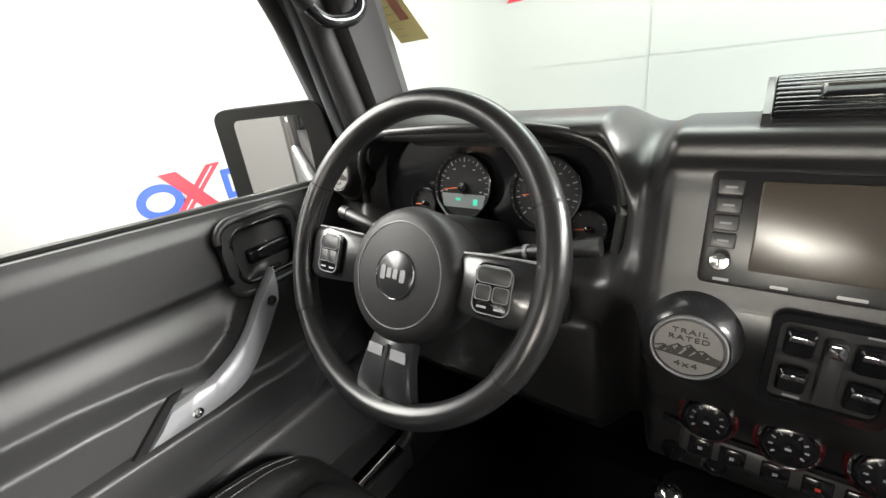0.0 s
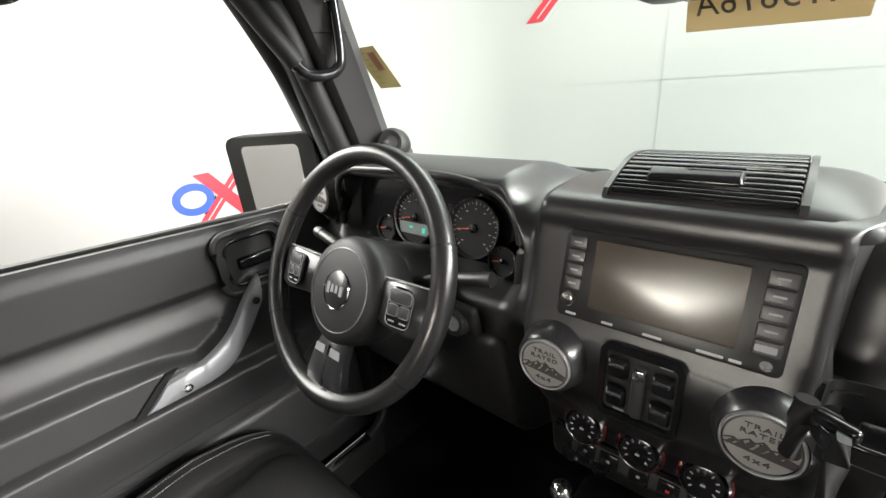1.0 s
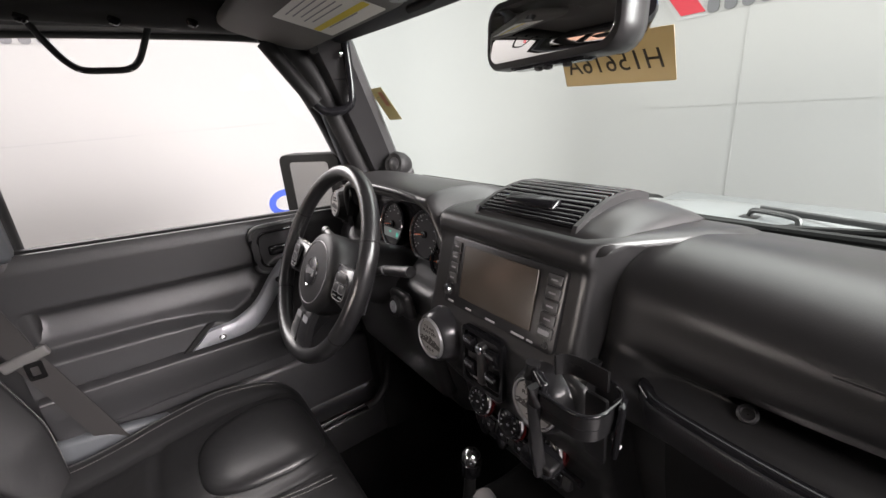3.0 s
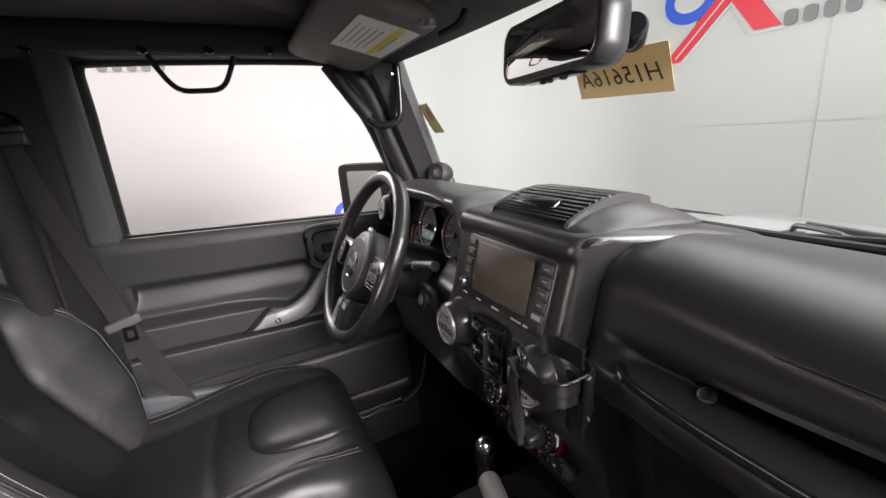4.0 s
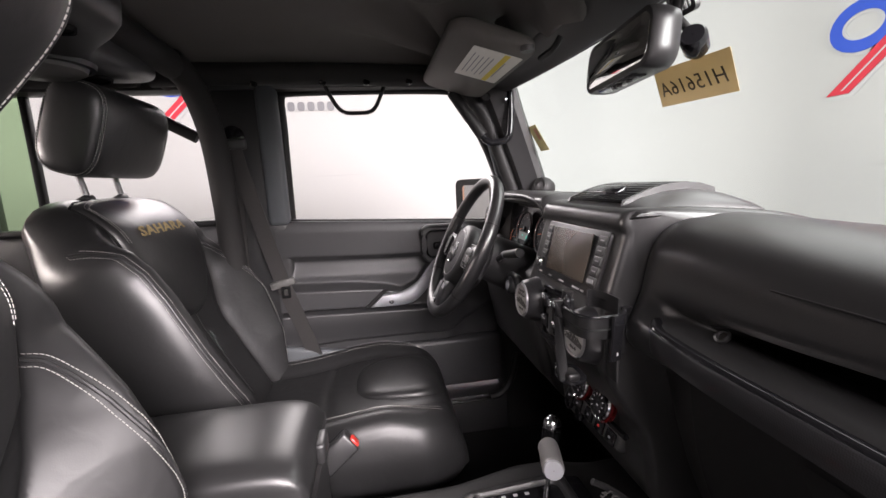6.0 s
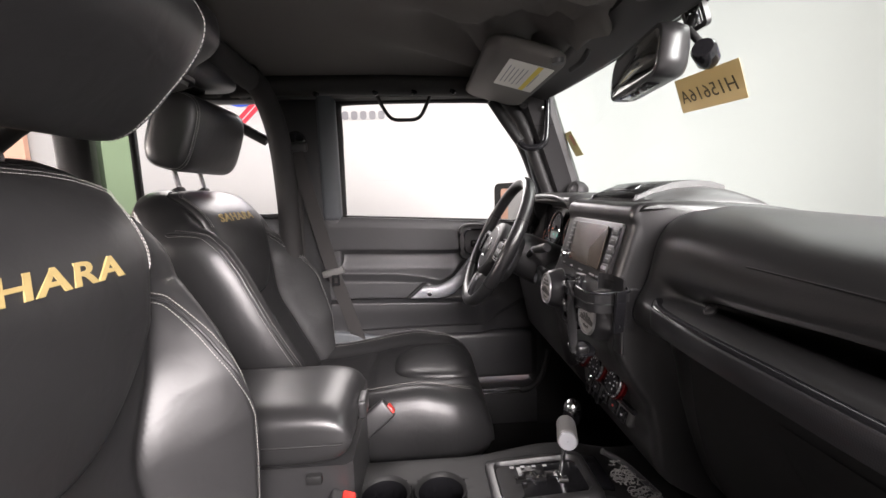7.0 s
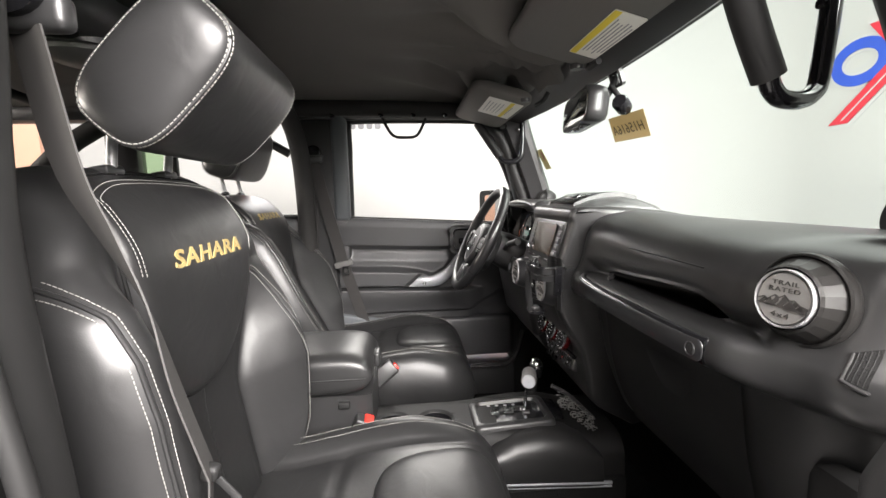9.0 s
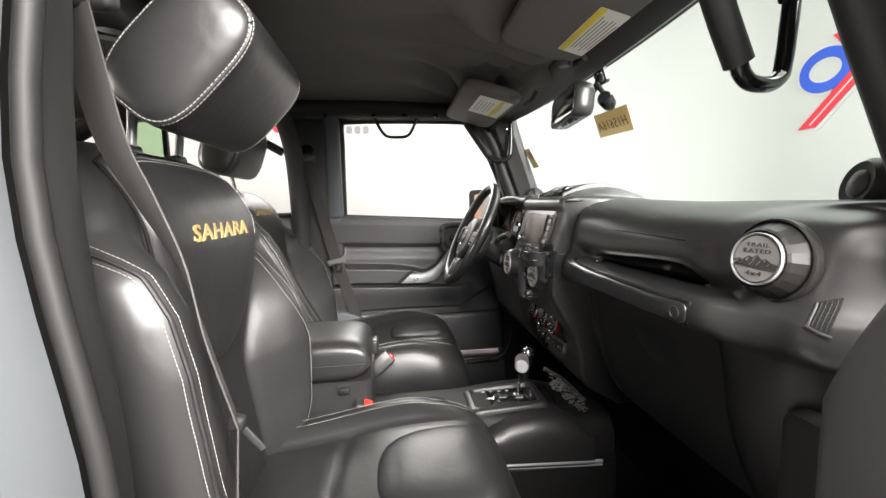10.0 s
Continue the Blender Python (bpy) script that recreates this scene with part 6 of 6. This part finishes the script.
# ---- centre console ----
def console():
    t = thing("centre_console", (0, 0.1, 0.63), "black centre console with padded arm rest and two cup wells", "centre console")
    # padded lid
    rows = []
    for y in np.linspace(-0.34, 0.015, 30):
        q = (y + 0.1625) / 0.1775
        k = max(0.04, 1 - abs(q) ** 7) ** 0.5
        rows.append([Vector((0.005 + 0.112 * math.copysign(abs(math.cos(a)) ** 0.38, math.cos(a)) * (0.9 + 0.1 * k), y, 1.056 + 0.050 * math.copysign(abs(math.sin(a)) ** 0.42, math.sin(a)) * k + 0.006 * math.cos(1.2 * math.cos(a)))) for a in np.linspace(0, 2 * math.pi, 49)[:-1]])
    lid = part("arm_rest", loft(rows), SOFT, t, "padded black vinyl arm rest", 60)
    part("lid_seam", tube([Vector((x, y, 1.056)) for x, y in [(0.118, -0.32), (0.118, 0.0), (-0.108, 0.0), (-0.108, -0.32)]], 0.0015, 6), RUBBER, lid)
    part("lid_latch", box((0.0, 0.020, 1.062), (0.050, 0.016, 0.036), 0.006, 3), PLASTIC, lid)
    part("console_box", loft([[Vector((x * w + 0.005, y, z)) for x, y in ((-1, -0.36), (1, -0.36), (1, 0.0), (0.9, 0.012), (-0.9, 0.012), (-1, 0.0))] for w, z in ((0.105, 0.62), (0.105, 0.90), (0.098, 1.0), (0.100, 1.012))]), PLASTIC, t, "dark grey console box")
    part("lid_clip", box((0.108, -0.05, 0.992), (0.012, 0.026, 0.016), 0.003), RUBBER, t)
    # tunnel with two wells
    wells = ((0.040, 0.055), (0.040, 0.160))
    rows = []
    prof = lambda y: 0.903 + 0.004 * ease(0.20, 0.30, y) - 0.02 * ease(0.43, 0.55, y)
    for y in np.linspace(-0.005, 0.60, 61):
        w = 0.100 + 0.030 * ease(0.24, 0.40, y)
        row = []
        for u in np.linspace(-1, 1, 57):
            x = 0.015 + w * u
            z = prof(y) - 0.04 * abs(u) ** 8
            for wx, wy in wells:
                dd = math.hypot(x - wx, y - wy)
                if dd < 0.047:
                    z = min(z, prof(y) - 0.075 * ease(0.0475, 0.040, dd))
            row.append(Vector((x, y, z)))
        rows.append(row + [Vector((0.015 + w * u, y, 0.62)) for u in (1.06, -1.06)])
    part("tunnel", loft(rows), RUBBER, t, "black console tunnel", 50)
    for wx, wy in wells:
        part("cup_ring", lathe([(0.042, -0.004), (0.046, 0.002), (0.0485, 0.003), (0.049, -0.002)], pose(wx, wy, 0.904), 36), RUBBER, t, "rubber cup well rim")
        part("cup_liner", lathe([(0.0455, 0.0), (0.042, -0.010), (0.040, -0.066), (0.001, -0.068)], pose(wx, wy, 0.903), 30), GLOSS, t)
    # shift gate
    gm = pose(0.036, 0.350, 0.906, 3, 0, 0)
    rows = []
    for w, h, z in ((0.138, 0.205, -0.012), (0.134, 0.200, 0.004), (0.126, 0.190, 0.010), (0.104, 0.168, 0.011), (0.096, 0.160, 0.005), (0.094, 0.158, 0.001)):
        rows.append([gm @ Vector((x, y, z)) for x, y in rrect(w, h, 0.016)])
    g = part("gate_bezel", loft(rows, caps=False), PLASTIC, t, "raised shift gate bezel", 50)
    part("gate_plate", plate(rrect(0.098, 0.162, 0.008), 0.003, gm @ pose(0, 0, 0.000)), GLOSS, g)
    part("gate_front", box((0.020, 0.455, 0.902), (0.10, 0.055, 0.020), 0.009, 3, rot=(-8, 0, 0)), GLOSS, g)
    zig = [(0.034, 0.300), (0.034, 0.318), (0.022, 0.320), (0.022, 0.338), (0.032, 0.340), (0.032, 0.356), (0.022, 0.360), (0.022, 0.384), (0.040, 0.386), (0.040, 0.398)]
    part("gate_slot", tube([(x + 0.004, y, 0.9115) for x, y in zig], 0.0065, 8, 1.2), CHROME, g, "bright zigzag shift slot")
    for k in range(4):
        part("gate_mark", plate(rrect(0.006, 0.008, 0.001, 2), 0.0006, pose(-0.001, 0.302 + 0.022 * k, 0.9100)), WHITEPRINT, g)
    # short padded side of the tunnel at the passenger's knee
    knee = []
    for x, k in ((0.085, 1.0), (0.110, 1.0), (0.130, 0.93), (0.146, 0.72), (0.155, 0.42), (0.160, 0.12), (0.163, -0.3), (0.165, -0.75), (0.165, -1.4)):
        knee.append([Vector((x, y, 0.850 + (z - 0.850) * k if k > 0 else 0.850 + 0.045 * k)) for y, z in ((0.262, 0.856), (0.275, 0.868), (0.30, 0.884), (0.34, 0.900), (0.40, 0.908), (0.46, 0.905), (0.50, 0.892), (0.525, 0.872), (0.54, 0.856))])
    part("knee_bolster", loft(knee, closed=False), SOFT, t, "padded tunnel side", 70)
    part("tunnel_strip", tube([(0.163, 0.300, 0.806), (0.163, 0.56, 0.792)], 0.004, 8), SATIN, t)
    part("tunnel_strip", tube([(0.163, 0.300, 0.797), (0.163, 0.56, 0.783)], 0.0025, 8), SATIN, t)
    part("tunnel_side", box((0.150, 0.30, 0.73), (0.020, 0.60, 0.14), 0.008, 3), CARPET, t)
    # small open net at the front
    net = []
    rnd = random.Random(4)
    for k in range(80):
        y0, z0 = rnd.uniform(0.44, 0.53), rnd.uniform(0, 1)
        c = Vector((0.125 + 0.01 * rnd.random(), y0, 0.995 - (y0 - 0.44) * 0.9 + 0.035 * (z0 - 0.5)))
        r, a0, fl = rnd.uniform(0.003, 0.008), rnd.uniform(0, 3), rnd.uniform(0.3, 0.8)
        net.append(tube([c + Vector((0.002 * math.sin(3 * a), r * math.cos(a + a0), r * fl * math.sin(a) + 0.4 * r * math.cos(a + a0))) for a in np.linspace(0, 4.2, 8)], 0.0010, 5, up=(1, 0, 0)))
    part("cord_net", join(*net), TRIM, t, "black cord storage net")
    part("net_rim", tube(spline([(0.118, 0.43, 1.015), (0.122, 0.47, 0.99), (0.122, 0.53, 0.93)], 10), 0.005, 8), PLASTIC, t)
    return t


def gear_levers():
    t = thing("gear_lever", (0.030, 0.388, 0.905), "automatic gear lever with pale grey grip on a bright rod", "gear lever")
    part("rod", tube([(0.030, 0.388, 0.90), (0.034, 0.398, 0.992)], 0.0045, 12), CHROME, t, "bright rod")
    part("collar", lathe([(0.012, 0), (0.010, 0.006), (0.006, 0.010), (0.004, 0.010)], pose(0.030, 0.388, 0.904), 18), CHROME, t)
    part("grip", tube(spline([(0.066, 0.390, 1.003), (0.050, 0.395, 1.000), (0.022, 0.404, 0.995), (-0.004, 0.412, 0.990), (-0.012, 0.414, 0.988)], 18), [0.0165] + [0.0185] * 15 + [0.016, 0.010], 20), GREYGRIP, t, "pale grey grip")
    part("grip_cap", lathe([(0.001, 0.0), (0.0155, 0.0), (0.0165, 0.004), (0.0165, 0.008)], Matrix.Translation((0.0700, 0.389, 1.004)) @ look((0, 0, 0), (0.9, -0.27, 0.16)), 24), SATIN, t)
    r = thing("range_lever", (-0.095, 0.455, 0.88), "transfer case lever with chrome ball knob", "gear lever")
    part("lever_rod", tube([(-0.095, 0.445, 0.87), (-0.095, 0.456, 0.955)], [0.012, 0.010], 14), RUBBER, r)
    part("lever_collar", tube([(-0.095, 0.4545, 0.945), (-0.095, 0.4585, 0.968)], [0.0185, 0.0195], 22), GLOSS, r)
    part("chrome_ball", lathe([(0.001, 0.016), (0.008, 0.0145), (0.014, 0.009), (0.0180, 0.001), (0.0190, -0.006), (0.0180, -0.012)], pose(-0.095, 0.459, 0.980, 8, 0, 0), 28), CHROME, r, "chrome cap")


# ---- overhead ----
def sun_visor(s):
    t = thing("sun_visor", (s * 0.38, 0.43, 1.72), "dark grey padded sun visor with a printed label", "sun visor", "sun visors")
    ang = -15
    mid_y, mid_z = (0.382, 1.746) if s < 0 else (0.400, 1.750)
    m = Matrix.Translation((s * 0.375, mid_y, mid_z)) @ pose(0, 0, 0, ang, 0, 0)
    rows = []
    shape = rrect(0.465, 0.178, 0.045, 8)
    for k, z in ((0.94, -0.012), (0.985, -0.008), (1.0, 0.0), (0.985, 0.008), (0.94, 0.012)):
        rows.append([m @ Vector((x * (1 - (1 - k) * 0.4), y * k, z)) for x, y in shape])
    part("pad", loft(rows), CANVAS, t, "dark padded visor", 60)
    lm = Matrix.Translation((s * (0.308 if s < 0 else 0.296), mid_y, mid_z)) @ pose(0, 0, 0, ang, 0, 0) @ pose(0, 0.024 if s < 0 else 0.056, -0.0125, 180, 0, 0)
    lab = part("visor_label", plate(rrect(0.205 if s < 0 else 0.182, 0.104 if s < 0 else 0.054, 0.004), 0.0008, lm), LABEL, t, "printed paper label")
    part("label_band", plate(rrect(0.198 if s < 0 else 0.178, 0.012, 0.002), 0.0004, lm @ pose(0, 0.020 if s > 0 else -0.022, 0.0008)), YELLOW, lab, "yellow warning band")
    for k in range(6):
        part("print_line", plate(rrect(0.135 - 0.012 * (k % 3), 0.0020, 0.0008, 2), 0.0004, lm @ pose(-0.004 * (k % 2), 0.009 - 0.0064 * k if s > 0 else 0.040 - 0.0105 * k - (0.018 if k > 4 else 0), 0.0008)), PRINT, lab)
    part("visor_pivot", tube(spline([(s * 0.560, 0.470, 1.712), (s * 0.60, 0.485, 1.716), (s * 0.615, 0.50, 1.735)], 8), 0.009, 10), RUBBER, t)
    part("visor_clip", lathe([(0.001, 0.010), (0.012, 0.010), (0.014, 0.004), (0.014, 0.0)], pose(s * 0.150, 0.462 if s > 0 else 0.440, 1.722, 180, 0, 0), 20), PLASTIC, t, "black visor clip")
    part("visor_rod", tube(spline([(s * 0.135, 0.500, 1.735), (s * 0.145, 0.490, 1.716), (s * 0.20, 0.487, 1.714)], 10), 0.006, 10), RUBBER, t)
    return t


def rear_view_mirror():
    t = thing("rear_view_mirror", (0.045, 0.52, 1.62), "black rear-view mirror on a bracket below the header", "mirror")
    m = Matrix.Translation((0.036, 0.512, 1.652)) @ pose(0, 0, 0, 0, 0, -7) @ pose(0, 0, 0, 85, 0, 0)
    shape = rrect(0.215, 0.078, 0.024, 7)
    part("mirror_case", loft([[m @ Vector((x * k, y * k, z)) for x, y in shape] for k, z in ((0.97, 0.006), (1.0, 0.002), (1.0, -0.018), (0.95, -0.034), (0.75, -0.046), (0.4, -0.052))]), PLASTIC, t, "black plastic case", 50)
    part("mirror_glass", plate(rrect(0.197, 0.062, 0.018, 7), 0.0015, m @ pose(0, 0, 0.0055), 0.0005), MIRROR, t, "mirror glass")
    part("chin", moved(box((0.0, -0.036, -0.008), (0.120, 0.012, 0.022), 0.004, 3), m), GLOSS, t)
    for x in (-0.015, 0.0, 0.030):
        part("chin_button", moved(box((x, -0.043, -0.006), (0.009, 0.005, 0.008), 0.002), m), PLASTIC, t)
    part("stem", tube(spline([(0.055, 0.545, 1.665), (0.060, 0.575, 1.685), (0.062, 0.590, 1.72), (0.062, 0.585, 1.745)], 14), 0.008, 12), RUBBER, t)
    s = part("sensor_pod", lathe([(0.001, -0.03), (0.012, -0.03), (0.017, -0.02), (0.018, 0.008), (0.015, 0.014), (0.001, 0.014)], Matrix.Translation((0.098, 0.588, 1.655)) @ pose(0, 0, 0, 70, 0, 40), 22), GLOSS, t, "small black sensor pod")
    part("pod_arm", tube([(0.066, 0.58, 1.70), (0.085, 0.59, 1.672)], 0.006, 10), RUBBER, s)
    b = part("bracket", frame_ring(rrect(0.050, 0.048, 0.008), rrect(0.036, 0.034, 0.005), 0.008, facing((0.070, 0.592, 1.722), -20)), PLASTIC, t)
    for k in range(4):
        part("bracket_rib", box((0.056 + 0.009 * k, 0.594, 1.722), (0.0022, 0.006, 0.036), 0.0008, rot=(20, 0, 0)), PLASTIC, b)
    return t


def screen_papers():
    t = thing("paper_tag", (0.034, 0.645, 1.565), "tan paper tag with hand-written stock mark taped to the windscreen", "paper tag")
    m = facing((0.036, 0.6395, 1.615), -20, 0) @ pose(0, 0, 0, 0, 0, -2)
    part("tag_sheet", plate(rrect(0.158, 0.062, 0.001, 2), 0.0006, m), KRAFT, t, "tan paper")
    part("hand_writing", letters("H15616A", 0.034, m @ Matrix.Diagonal((-1, 1, 1, 1)) @ pose(0, -0.004, 0.0012), 0.0002, 1.05, 0.25), INK, t, "black marker writing seen from behind")
    t = thing("screen_sticker", (-0.585, 0.63, 1.55), "tan and red permit sticker on the windscreen corner", "sticker")
    tl, br = Vector((-0.622, 0.636, 1.623)), Vector((-0.546, 0.648, 1.557))
    c = (tl + br) / 2
    m = facing((c.x, c.y - 0.004, c.z + 0.003), -20, 0)
    slant = Matrix(((1, -0.45, 0, 0), (0, 1, 0, 0), (0, 0, 1, 0), (0, 0, 0, 1)))
    part("sticker_sheet", moved(plate(rrect(0.062, 0.082, 0.001, 2), 0.0006, Matrix()), m @ slant), KRAFT, t, "tan sticker")
    part("sticker_red", moved(plate(rrect(0.020, 0.036, 0.001, 2), 0.0004, pose(0.010, 0.012, 0.0007)), m @ slant), mat("pale_red_print", (0.55, 0.22, 0.16), 0.7), t)
    for k in range(6):
        part("sticker_line", moved(plate(rrect(0.018, 0.0012, 0.0004, 2), 0.0003, pose(-0.012, -0.03 + 0.012 * k, 0.0007)), m @ slant), PRINT, t)


def roof_handle():
    t = thing("roof_handle", (-0.655, 0.105, 1.69), "black grab handle hung from the side rail", "grab handle")
    part("bar", tube(spline([(-0.655, 0.020, 1.765), (-0.655, 0.034, 1.735), (-0.655, 0.052, 1.706), (-0.655, 0.072, 1.692), (-0.655, 0.105, 1.690), (-0.655, 0.140, 1.692), (-0.655, 0.160, 1.706), (-0.655, 0.176, 1.735), (-0.655, 0.190, 1.765)], 50), 0.006, 10, 1.6), RUBBER, t)
    for y in (0.075, 0.105, 0.135):
        part("grip_mark", box((-0.6495, y, 1.690), (0.004, 0.022, 0.004), 0.001), PRINT, t)


seat(0.398, -0.168, 0.905, 9.0, "black leather front seat, upright, with gold embroidery", 0.0, 0.03)
seat(-0.405, -0.185, 0.943, 27.0, "black leather front seat, reclined, with gold embroidery", 0.035, -0.015)
rear_bench()
seat_belt(-1, (-0.655, -0.250, 1.60), (-0.615, -0.148, 1.205), (-0.655, -0.075, 0.93))
seat_belt(1, (0.640, -0.196, 1.60), (0.640, -0.086, 1.205), (0.668, -0.10, 0.90))
belt_buckle((-0.132, 0.048, 0.978), (-52, -14, 0), "black belt buckle with red button beside the arm rest")
belt_buckle((0.118, -0.004, 0.955), (-24, 14, 0), "black belt buckle with red button beside the console")
console()
gear_levers()
for side in (-1, 1):
    sun_visor(side)
rear_view_mirror()
screen_papers()
roof_handle()
